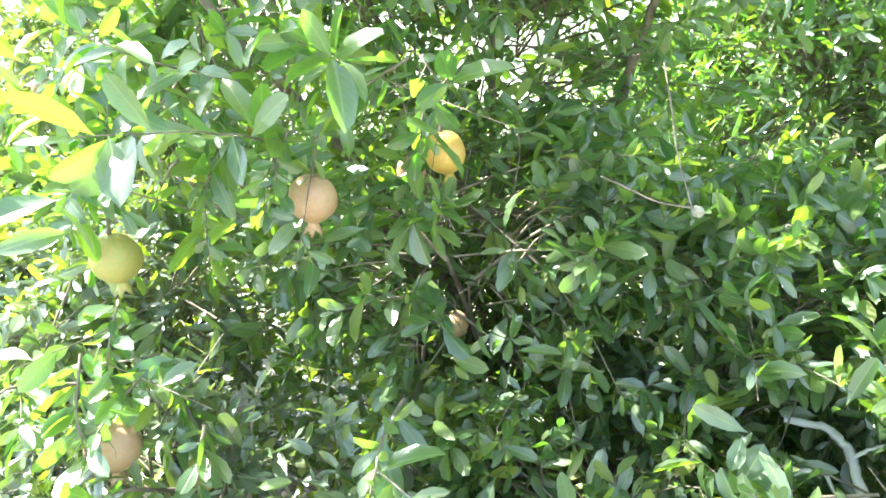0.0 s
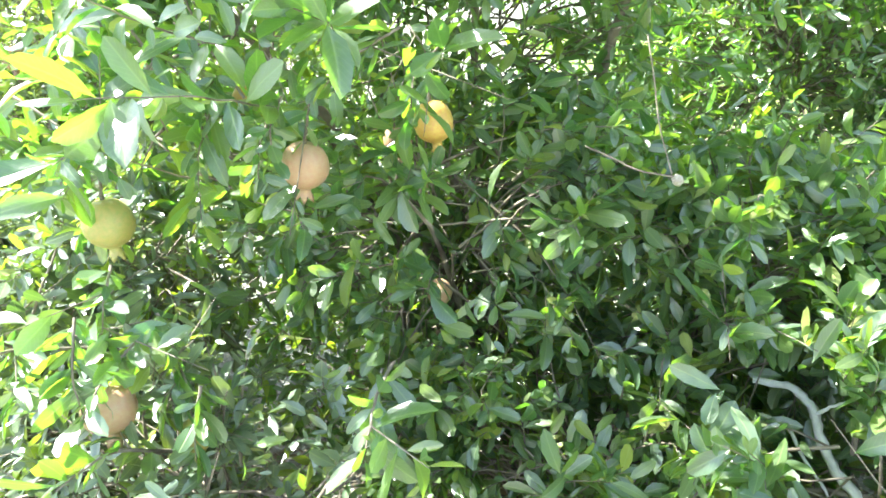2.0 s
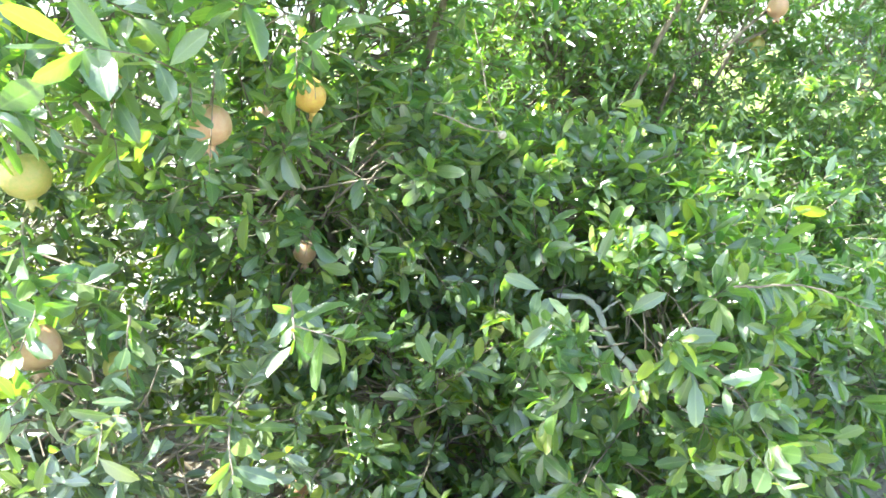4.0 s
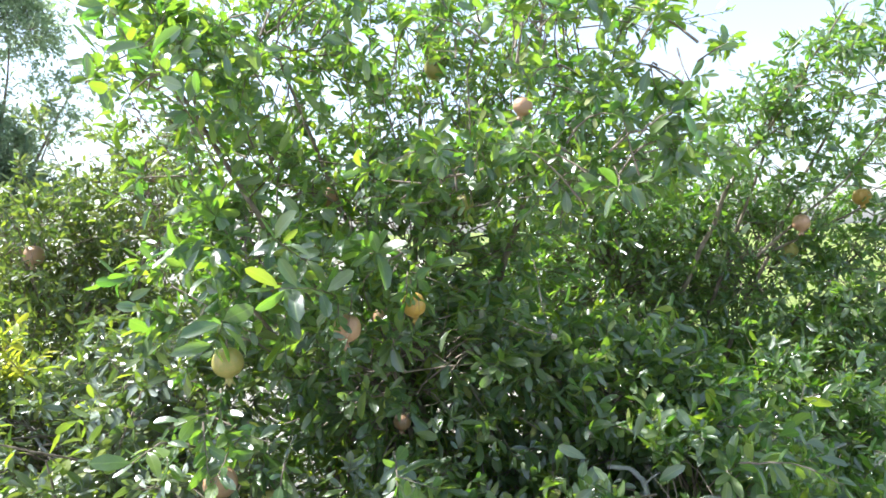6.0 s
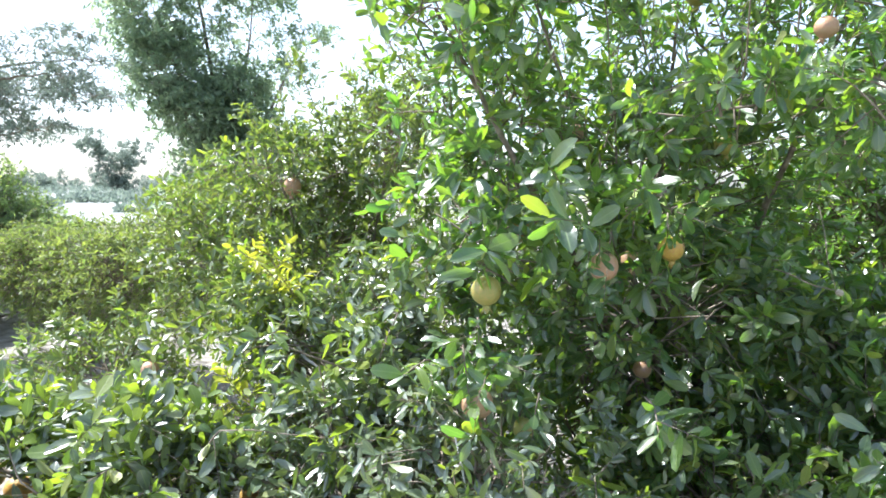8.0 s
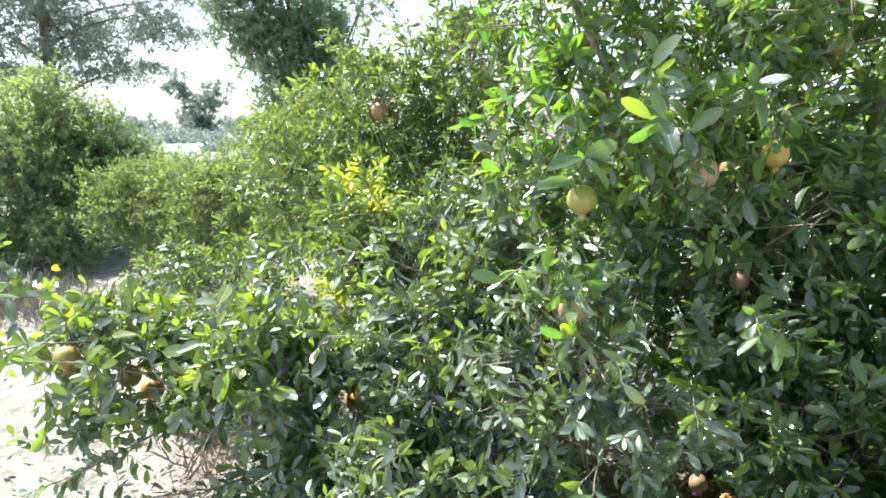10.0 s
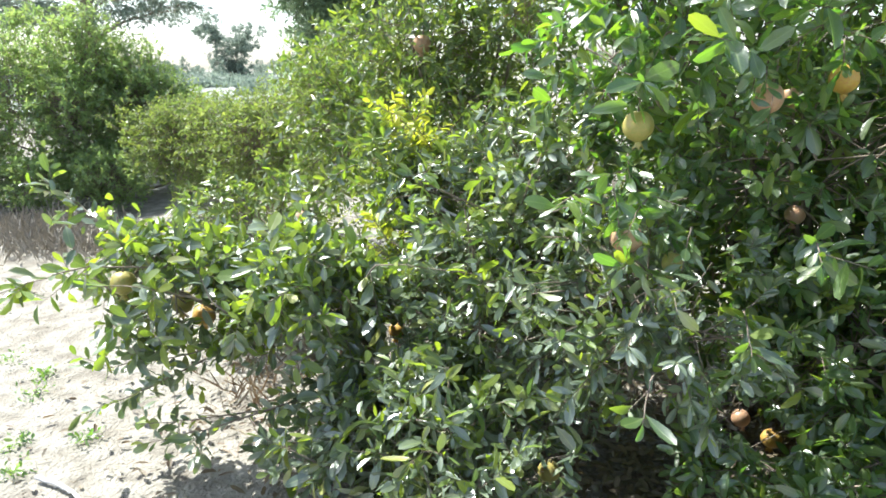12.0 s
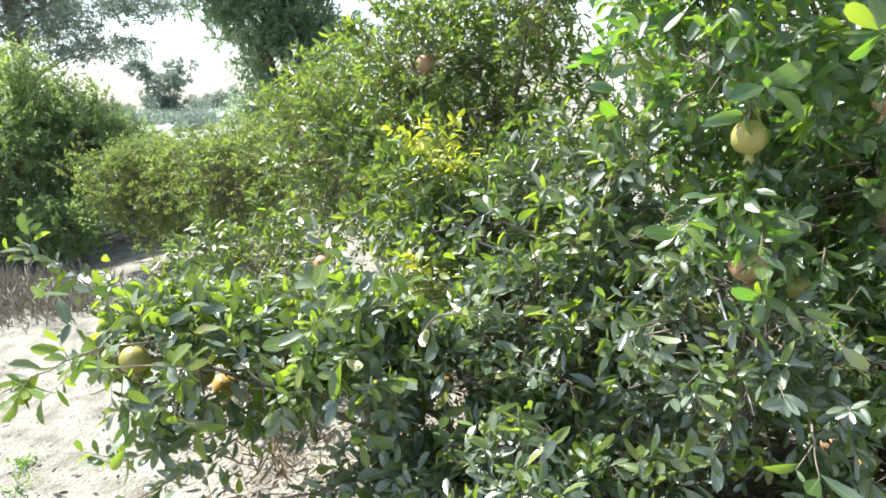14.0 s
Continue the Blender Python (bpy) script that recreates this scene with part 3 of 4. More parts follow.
near_shade_shoots = [
    ([(0.00, 1.25, 1.54), (0.05, 1.10, 1.57), (0.05, 1.00, 1.55)], 11, 0.082, 0.0022, 1),
    ([(-0.36, 1.10, 1.48), (-0.37, 1.04, 1.40), (-0.36, 1.00, 1.30)], 14, 0.080, 0.002, 0),
]
low_shoots = [
    ([(-0.46, 0.98, 1.14), (-0.50, 0.88, 1.10), (-0.52, 0.81, 1.04)], 12, 0.070, 0.003, 0),
    ([(0.30, 1.45, 1.18), (0.29, 1.32, 1.24), (0.28, 1.22, 1.23)], 18, 0.085, 0.004, 1),
    ([(-0.45, 0.95, 0.90), (-0.50, 0.84, 0.98), (-0.52, 0.74, 0.98)], 18, 0.085, 0.004, 1),
    ([(-0.60, 1.00, 1.08), (-0.66, 0.88, 1.14), (-0.70, 0.78, 1.12)], 18, 0.085, 0.004, 1),
    ([(-0.20, 1.00, 0.80), (-0.21, 0.85, 0.83), (-0.20, 0.74, 0.78)], 18, 0.085, 0.004, 1),
    ([(-0.40, 0.80, 0.70), (-0.43, 0.66, 0.73), (-0.44, 0.55, 0.66)], 18, 0.085, 0.004, 1),
    ([(-0.07, 1.05, 1.02), (-0.07, 0.88, 1.05), (-0.07, 0.77, 1.01)], 18, 0.085, 0.004, 1),
]
side_shoots = [
    ([(0.84, 0.80, 1.02), (0.93, 0.70, 1.05), (1.00, 0.62, 1.02)], 14, 0.066, 0.003, 0),
    ([(0.95, 1.25, 0.98), (1.06, 1.08, 1.02), (1.15, 0.95, 1.00)], 18, 0.072, 0.004, 1),
    ([(-0.55, 1.10, 1.85), (-0.60, 0.92, 2.02), (-0.64, 0.80, 2.12)], 22, 0.080, 0.003, 3),
    ([(-0.50, 1.40, 1.95), (-0.58, 1.40, 2.15), (-0.60, 1.36, 2.36)], 26, 0.076, 0.004, 8),
    ([(-0.60, 1.50, 2.0), (-0.72, 1.46, 2.20), (-0.76, 1.40, 2.34)], 26, 0.076, 0.004, 8),
    ([(-0.60, 1.45, 1.95), (-0.76, 1.30, 2.12), (-0.90, 1.22, 2.16)], 26, 0.085, 0.004, 3),
]
skirt_shoots = fan((-2.3, 0.75, 0.55), (-1.3, 1.2, 0.72), (0.06, 0.18), (0.18, 0.12, 0), 22, 15, leaves=22, size=0.074, twigs=2) + fan((-1.3, 1.0, 0.7), (-0.7, 1.6, 1.0), (0.10, 0.28), (0.1, 0.15, 0), 14, 16, leaves=22, size=0.074, twigs=2)
top_shoots = fan((-0.75, 1.5, 1.6), (0.65, 2.2, 1.9), (0.55, 1.15), (0.30, 0.2, 0), 20, 5, leaves=28, twigs=10) + fan((0.3, 1.2, 1.6), (0.7, 1.7, 1.9), (0.45, 0.85), (0.2, 0.1, 0), 8, 6, twigs=12)
DEAD = [(0.65, 1.28, 0.85), (0.72, 1.25, 0.85), (0.75, 1.22, 0.82), (0.755, 1.18, 0.76), (0.77, 1.14, 0.72), (0.80, 1.11, 0.69)]
# Openings in the leaves run towards camera positions to bare fruits, branch and twig.
OPEN = [(at, (0.30 if at[0] > -1 and at[2] > 0.9 else 0.72) * size if size > 0.06 and size != 0.078 else 0.035, way_to_camera(at)) for at, size, mat, label in FRUIT_A + FRUIT_B if at[0] != -0.524]
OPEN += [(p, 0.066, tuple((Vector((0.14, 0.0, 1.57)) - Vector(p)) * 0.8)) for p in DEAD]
# Leaves are also cleared along the sun direction to light these fruits.
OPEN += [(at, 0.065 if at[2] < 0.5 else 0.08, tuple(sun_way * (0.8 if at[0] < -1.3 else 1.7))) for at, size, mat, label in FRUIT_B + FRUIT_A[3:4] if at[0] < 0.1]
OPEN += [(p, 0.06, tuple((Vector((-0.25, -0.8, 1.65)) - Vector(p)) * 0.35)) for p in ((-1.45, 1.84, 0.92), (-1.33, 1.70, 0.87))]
OPEN.append(((-0.44, 0.59, 0.56), 0.085, (-0.01, 0.77, -0.47)))      # the dark hollow between tree and low bush, cut along the late camera's line
# cleared towards the late camera: the dark cleft on the tree's side of the low bush, and the view to the two low fruits
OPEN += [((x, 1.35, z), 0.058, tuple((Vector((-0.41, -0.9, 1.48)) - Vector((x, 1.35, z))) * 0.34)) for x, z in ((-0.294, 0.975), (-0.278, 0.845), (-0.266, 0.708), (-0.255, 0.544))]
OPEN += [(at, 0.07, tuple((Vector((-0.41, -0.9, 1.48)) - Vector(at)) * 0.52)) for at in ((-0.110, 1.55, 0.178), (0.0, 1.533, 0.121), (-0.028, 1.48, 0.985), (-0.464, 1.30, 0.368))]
# openings cut through the canopy along the sun direction, to light the inner leaves
rng_o = np.random.default_rng(77)
for k in range(80):
    top = 1.45 if k % 3 == 0 else 1.1
    spot = Vector((rng_o.uniform(-0.5, 0.35 if k % 3 == 0 else 0.55), rng_o.uniform(0.95, 1.6), rng_o.uniform(top - 0.75, top)))
    OPEN.append((tuple(spot + sun_way * 0.10), rng_o.uniform(0.03, 0.062), tuple(sun_way * 1.6)))
for k in range(18):
    spot = Vector((rng_o.uniform(0.45, 0.9), rng_o.uniform(1.1, 1.5), rng_o.uniform(1.15, 1.5)))
    OPEN.append((tuple(spot + sun_way * 0.10), rng_o.uniform(0.03, 0.06), tuple(sun_way * 1.6)))
plant("pomegranate_tree", "leafy green pomegranate tree hung with ripening fruit", "tree", MAIN, crown + core, 11, per=7, depth=1.42, loose=overhang,
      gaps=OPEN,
      shoots=upright_stems + near_fruit_shoots + near_shade_shoots + low_shoots + side_shoots + top_shoots + over_fruit([f for f in FRUIT_A + FRUIT_B + FRUIT_C if f[0][0] > -1.3], 3), singles=((-0.8, 0.5, 1.0), (0.35, 1.12, 1.75), leaf_single),
      odd=[("drooping_shoot", "", leaf_green, [(-0.205, 1.02, 1.50), (-0.215, 0.975, 1.46), (-0.213, 0.965, 1.41)], 8, 0.06, 0),
           ("drooping_shoot", "", leaf_green, [(-0.01, 1.20, 1.53), (-0.018, 1.14, 1.49), (-0.018, 1.13, 1.45)], 8, 0.06, 0),
           ("drooping_shoot", "", leaf_green, [(-0.57, 0.93, 1.17), (-0.55, 0.865, 1.10), (-0.535, 0.85, 1.02)], 10, 0.066, 0),
           ("drooping_shoot", "", leaf_green, [(-0.36, 0.90, 1.06), (-0.37, 0.875, 1.00), (-0.375, 0.87, 0.94)], 9, 0.062, 0),
           ("drooping_shoot", "", leaf_green, [(-0.225, 1.03, 1.48), (-0.240, 0.985, 1.43), (-0.243, 0.975, 1.38)], 10, 0.066, 0)])
plant("pomegranate_bush", "low spreading pomegranate bush with dusty grey-green leaves", "bush", (-1.2, 1.4, 0.0), skirt, 18,
      gaps=OPEN + [((-1.47, 1.36, 0.84), 0.10, (0.25, -0.5, 0.16)), ((-1.53, 1.31, 0.95), 0.10, (0.25, -0.5, 0.16))], leaf_mat=leaf_dust_sheen, depth=1.35, slim=0.92, fresh=-1.35, shoots=reaching_shoots + skirt_shoots + over_fruit([f for f in FRUIT_A + FRUIT_B + FRUIT_C if f[0][0] <= -1.3], 4),
      odd=[("yellow_shoot", "yellowing leafy shoot", leaf_yellow, [(-1.40, 1.50, 0.68), (-1.47, 1.36, 0.84), (-1.51, 1.33, 0.94)], 34, 0.057, 6)])

# ---- neighbouring pomegranate trees ----
plant("pomegranate_tree", "pomegranate tree with small glossy leaves and one ripe fruit", "tree", (-1.6, 2.9, 0.0), [
    ((-1.75, 2.75, 1.15), (0.75, 0.60, 0.60), 250, 0.056),
    ((-1.5, 2.1, 0.95), (0.5, 0.45, 0.45), 160, 0.058),
    ((-1.4, 2.9, 1.65), (0.5, 0.45, 0.45), 85, 0.056),
    ((-1.80, 2.5, 1.62), (0.60, 0.42, 0.36), 78, 0.055),
    ((-1.18, 2.45, 1.92), (0.34, 0.34, 0.40), 58, 0.052),
    ((-2.35, 3.05, 1.12), (0.62, 0.6, 0.70), 210, 0.055),
    ((-0.7, 2.8, 1.2), (0.5, 0.4, 0.6), 90, 0.058),
    ((-2.6, 2.2, 0.5), (0.6, 0.5, 0.45), 150, 0.058),
    ((-1.7, 3.4, 0.85), (1.2, 0.5, 0.75), 240, 0.064),
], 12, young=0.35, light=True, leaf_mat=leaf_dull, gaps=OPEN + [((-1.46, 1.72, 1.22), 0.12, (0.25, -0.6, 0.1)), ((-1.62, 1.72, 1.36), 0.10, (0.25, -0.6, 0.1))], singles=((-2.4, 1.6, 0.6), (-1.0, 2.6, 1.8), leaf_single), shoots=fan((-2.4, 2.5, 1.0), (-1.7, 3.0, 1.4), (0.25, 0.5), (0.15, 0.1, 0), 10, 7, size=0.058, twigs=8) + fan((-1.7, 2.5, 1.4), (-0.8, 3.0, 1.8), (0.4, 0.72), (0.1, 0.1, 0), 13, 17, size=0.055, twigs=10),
    odd=[("yellow_shoot", "bright yellow leafy shoot", leaf_yellow, [(-1.38, 1.86, 1.02), (-1.46, 1.70, 1.24), (-1.50, 1.64, 1.40)], 46, 0.053, 9),
         ("yellow_shoot", "bright yellow leafy shoot", leaf_yellow, [(-1.46, 1.82, 1.15), (-1.56, 1.72, 1.28), (-1.68, 1.72, 1.34)], 40, 0.053, 8),
         ("dry_shoot", "brown withered shoot", leaf_brown, [(-1.10, 2.4, 1.4), (-1.14, 2.3, 1.8), (-1.16, 2.3, 2.25)], 34, 0.045, 8)])
plant("pomegranate_tree", "open-crowned pomegranate tree with thin leaning limbs", "tree", (1.6, 2.7, 0.0), [
    ((1.15, 2.6, 1.35), (0.70, 0.50, 0.62), 290, 0.056),
    ((1.4, 3.1, 1.05), (1.15, 0.5, 0.88), 330, 0.072),
    ((1.9, 2.45, 1.40), (0.50, 0.45, 0.50), 150, 0.056),
    ((1.7, 1.9, 0.65), (0.6, 0.55, 0.5), 170, 0.068),
    ((2.5, 2.1, 0.5), (0.6, 0.6, 0.4), 120, 0.066),
    ((2.28, 1.98, 1.35), (0.42, 0.35, 0.40), 80, 0.054),
    ((2.2, 2.05, 0.88), (0.5, 0.4, 0.45), 150, 0.056),
    ((1.75, 2.10, 2.0), (0.36, 0.30, 0.36), 55, 0.055),
    ((2.05, 1.95, 2.25), (0.42, 0.35, 0.36), 50, 0.055),
    ((2.5, 2.1, 1.8), (0.45, 0.40, 0.32), 55, 0.055),
    ((2.3, 2.7, 0.6), (0.8, 0.6, 0.55), 150, 0.066),
    ((1.6, 1.3, 0.45), (0.5, 0.4, 0.40), 110, 0.070),
    ((2.2, 1.5, 0.40), (0.5, 0.4, 0.36), 90, 0.070),
], 13, limb_r=0.017, per=7, light=True, leaf_mat=leaf_green, singles=((1.0, 1.0, 0.3), (2.4, 2.3, 2.3), leaf_single), shoots=[
    ([(1.41, 2.3, 1.3), (1.63, 2.13, 1.92), (1.80, 1.98, 2.23), (1.95, 1.81, 2.6)], 70, 0.055, 0.013, 26),
    ([(1.7, 2.1, 1.5), (2.1, 1.95, 1.9), (2.3, 1.78, 2.43)], 60, 0.055, 0.008, 16),
    ([(1.8, 2.2, 1.5), (2.3, 2.1, 1.75), (2.6, 2.05, 1.8)], 60, 0.055, 0.008, 14),
] + fan((0.7, 2.2, 1.4), (2.2, 2.7, 1.7), (0.35, 0.7), (0.1, 0.1, 0), 18, 8, size=0.052) + fan((0.95, 2.3, 1.45), (1.75, 2.75, 1.7), (0.32, 0.52), (0.1, 0.1, 0), 26, 28, leaves=34, size=0.052, twigs=8))
plant("pomegranate_bush", "light olive-green bushy shrub with fine leaves", "bush", (-4.5, 4.3, 0.0), [
    ((-5.0, 4.4, 0.74), (0.64, 0.55, 0.50), 500, 0.040),
    ((-4.7, 4.6, 0.26), (0.75, 0.34, 0.26), 130, 0.042),
    ((-3.8, 4.2, 0.30), (0.6, 0.34, 0.30), 110, 0.043),
    ((-4.3, 4.25, 0.78), (0.58, 0.55, 0.50), 400, 0.042),
    ((-3.7, 3.95, 0.84), (0.62, 0.55, 0.54), 440, 0.043),
    ((-3.0, 3.8, 0.92), (0.62, 0.55, 0.66), 420, 0.045),
], 14, light=True, per=5, leaf_mat=leaf_olive, shoots=fan((-5.6, 4.1, 0.5), (-4.8, 4.45, 0.8), (0.28, 0.56), (0.26, 0.1, 0), 16, 9, size=0.040, leaves=60) + fan((-4.8, 4.0, 0.8), (-3.4, 4.3, 1.0), (0.16, 0.34), (0.2, 0.1, 0), 18, 29, size=0.043) + fan((-3.3, 3.6, 1.1), (-2.6, 4.0, 1.35), (0.2, 0.42), (0.1, 0.1, 0), 12, 30, size=0.045))
plant("dense_bush", "tall dark dense bush beside sandy ground", "bush", (-7.0, 5.2, 0.0), [
    ((-7.05, 5.25, 1.13), (0.62, 0.7, 1.10), 580, 0.058),
    ((-6.60, 5.50, 0.96), (0.46, 0.6, 0.96), 520, 0.058),
    ((-6.20, 5.65, 0.74), (0.38, 0.5, 0.78), 380, 0.056),
    ((-7.6, 4.75, 1.02), (0.70, 0.7, 1.04), 500, 0.06),
    ((-8.3, 4.3, 1.0), (0.80, 0.8, 1.0), 420, 0.065),
    ((-7.4, 6.0, 0.8), (1.0, 0.5, 0.85), 200, 0.08),
    ((-7.0, 5.10, 0.34), (0.70, 0.5, 0.36), 360, 0.06),
    ((-7.9, 4.2, 0.30), (0.70, 0.5, 0.36), 320, 0.06),
    ((-6.85, 4.7, 1.05), (0.45, 0.45, 0.58), 280, 0.058),
    ((-6.25, 4.55, 0.32), (0.45, 0.40, 0.36), 220, 0.056),
    ((-7.0, 4.25, 0.30), (0.45, 0.35, 0.34), 200, 0.056),
    ((-5.90, 5.80, 0.60), (0.32, 0.45, 0.60), 260, 0.055),
    ((-6.0, 5.9, 0.36), (0.70, 0.45, 0.40), 280, 0.06),
    ((-5.1, 6.0, 0.34), (0.80, 0.45, 0.38), 240, 0.06),
], 15, leaf_mat=leaf_bright, twigs=4, per=5, light=True, shoots=fan((-8.2, 4.4, 1.5), (-6.8, 5.4, 1.8), (0.3, 0.6), (0.25, 0.2, 0), 26, 19, size=0.058, twigs=9) + fan((-6.8, 5.5, 0.8), (-6.4, 5.8, 1.1), (0.25, 0.5), (0.15, 0.15, 0), 12, 20, size=0.055, twigs=9))
plant("shade_tree", "tall dense shade tree with dark foliage", "tree", (-7.0, 11.6, 0.0), [
    ((-8.1, 10.8, 4.95), (1.05, 1.1, 1.35), 420, 0.12),
    ((-7.95, 10.9, 3.75), (0.80, 1.0, 0.95), 300, 0.12),
    ((-7.45, 11.2, 2.95), (1.0, 0.9, 0.72), 330, 0.12),
    ((-6.45, 11.7, 5.5), (1.05, 0.9, 0.72), 280, 0.11),
    ((-6.9, 11.5, 4.3), (0.5, 0.7, 0.8), 70, 0.11),
    ((-6.75, 11.6, 3.2), (0.75, 0.8, 0.85), 260, 0.12),
    ((-5.6, 12.1, 4.55), (0.95, 0.5, 0.28), 55, 0.10),
    ((-5.9, 12.0, 3.8), (0.7, 0.6, 0.45), 70, 0.10),
    ((-7.6, 11.1, 6.8), (1.9, 1.2, 1.1), 380, 0.12),
    ((-7.1, 11.4, 2.05), (1.1, 0.8, 0.7), 200, 0.12),
    ((-6.2, 11.9, 2.4), (0.9, 0.7, 0.6), 170, 0.11),
    ((-7.3, 11.3, 1.0), (1.2, 0.7, 0.9), 220, 0.12),
], 16, leaf_mat=leaf_far, limb_r=0.09, per=5, light=True)
# flat tiers of fine sprays round an open stem
rng_t = np.random.default_rng(58)
tiers = []
for k in range(52):
    z = (2.2 + 0.033 * k if k < 34 else 3.2 + 0.095 * (k - 34)) + rng_t.normal(0, 0.07)
    u, v = rng_t.uniform(-2.4, 1.75), rng_t.normal(0, 0.6)
    if k % 3 == 0:
        u *= 0.35
    tiers.append(((-9.0 + 0.69 * u - 0.72 * v, 7.25 + 0.72 * u + 0.69 * v, z + 0.05 * u), (rng_t.uniform(0.5, 0.9), rng_t.uniform(0.5, 0.8), rng_t.uniform(0.10, 0.22)), 50, 0.068))
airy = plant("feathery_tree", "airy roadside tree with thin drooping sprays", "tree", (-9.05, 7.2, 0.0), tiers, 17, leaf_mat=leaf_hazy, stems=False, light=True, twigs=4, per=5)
part("trunk", limb_mesh([(0, 0, -0.06), (0.05, 0.03, 1.3), (0.0, 0.05, 2.6), (0.06, 0.0, 3.8), (0.0, 0.1, 4.7)], 0.13, 0.03, rng_t), airy)
for k in range(0, 52, 4):
    c = np.array(tiers[k][0]) - np.array((-9.05, 7.2, 0.0))
    part("limb", limb_mesh([(0.03, 0.03, c[2] - 0.45), tuple(c * np.array([0.5, 0.5, 1.0]) - np.array([0, 0, 0.12])), tuple(c)], 0.03, 0.008, rng_t), airy)


# ---- the distance ----
def far_tree(label, name, at, lobes, seed):
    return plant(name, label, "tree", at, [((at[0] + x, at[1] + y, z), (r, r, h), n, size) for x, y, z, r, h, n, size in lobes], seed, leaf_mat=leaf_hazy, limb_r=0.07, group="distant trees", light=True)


rng_f = np.random.default_rng(69)
far_tree("small open distant field tree with two crowns", "field_tree", (-60.5, 79.0, 0),
         [(x + rng_f.normal(0, 0.9), rng_f.normal(0, 0.6), z + rng_f.normal(0, 0.7), rng_f.uniform(1.1, 2.0), rng_f.uniform(0.7, 1.3), 22, 0.36) for x, z in [(-3.6, 6.2)] * 5 + [(-2.0, 4.6)] * 2 + [(2.4, 5.8)] * 4 + [(2.2, 4.0)] * 2 + [(-0.9, 3.2)] * 2 + [(1.3, 2.9)] * 2 + [(0.8, 1.6)] * 6], 21)
for h in range(3):
    rng_h = np.random.default_rng(70 + h)
    hedge = far_tree("low hazy tree on the far field edge", "hedge_tree", (-95 + 8 * h, 150 + 6 * h, 0),
                     [(rng_h.normal(0, 3.2), rng_h.normal(0, 1.5), z * 0.6, r, z * 0.45, 7, 0.65) for z, r in zip(rng_h.uniform(1.2, 4.2, 7), rng_h.uniform(1.0, 2.2, 7))], 22 + h)
    for k in range(9):
        a = radians(-64 + 14.0 * k + 4.5 * h + 1.9 * math.sin(k * 2.3 + h))
        d = 165 + 34 * math.sin(k * 1.7 + h)
        copy_thing(hedge, pose(d * math.sin(a), d * math.cos(a), 0, 0, 0, 40 * k + 100 * h) @ Matrix.Scale(0.6 + 0.4 * abs(math.sin(k * 3.1 + h)), 4))
    for k in range(7):
        a = radians(-59 + 4.6 * k + 1.5 * h + 0.8 * math.sin(k * 4.1 + h))
        d = 138 + 9 * math.sin(k * 2.9 + h)
        copy_thing(hedge, pose(d * math.sin(a), d * math.cos(a), 0, 0, 0, 70 * k + 40 * h) @ Matrix.Scale(0.55 + 0.25 * abs(math.sin(k * 1.3 + h)), 4))
far_tree("leafy tree beyond the grass", "grove_tree", (21.5, 20.0, 0), [(0, 0, 3.6, 2.2, 1.7, 260, 0.25), (2.4, -1.0, 3.2, 2.2, 1.6, 230, 0.25), (-0.6, 0.8, 1.4, 1.8, 1.4, 160, 0.25)], 23)


def field():
    rng = np.random.default_rng(31)
    n, m = 60, 40
    a = np.linspace(radians(28), radians(58), n)
    d = np.geomspace(27, 130, m)
    A, D = np.meshgrid(a, d, indexing="ij")
    Z = 0.08 + 0.05 * np.sin(D * 1.3 + A * 30) + rng.normal(0, 0.02, A.shape)
    co = np.stack([-D * np.sin(A), D * np.cos(A), Z], -1).reshape(-1, 3)
    idx = np.arange(n * m).reshape(n, m)
    faces = np.stack([idx[:-1, :-1].ravel(), idx[:-1, 1:].ravel(), idx[1:, 1:].ravel(), idx[1:, :-1].ravel()], 1)
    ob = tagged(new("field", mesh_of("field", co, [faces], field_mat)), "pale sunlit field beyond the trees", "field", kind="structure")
    P = []
    for row in range(62):
        far = row > 34
        d0 = rng.uniform(84, 128) if far else 34 + 1.5 * row
        a0, w = rng.uniform(radians(27), radians(55)), rng.uniform(0.10, 0.24) if far else rng.uniform(0.02, 0.09)
        aa = rng.uniform(a0, a0 + w, 190)
        rise = np.sin((aa - a0) / w * math.pi)
        rr = d0 + 2.4 * np.sin(aa * 22 + row) + rng.normal(0, 0.45, 190)
        P.append(np.stack([-rr * np.sin(aa), rr * np.cos(aa), 0.06 + rng.uniform(0.0, 0.9 if far else 0.4, 190) * rise], 1))
    P = np.concatenate(P)
    k = len(P)
    A_ = unit(rng.normal(0, 0.6, (k, 3)) + np.array([0, 0, 0.7]))
    N_ = rng.normal(0, 1, (k, 3))
    N_ = unit(N_ - A_ * np.sum(A_ * N_, 1, keepdims=True))
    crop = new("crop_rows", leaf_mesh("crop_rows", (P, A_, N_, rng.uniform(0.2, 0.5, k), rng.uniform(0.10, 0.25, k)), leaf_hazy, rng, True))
    tagged(crop, "low green crop rows across the field", "crop", kind="stuff")


field()


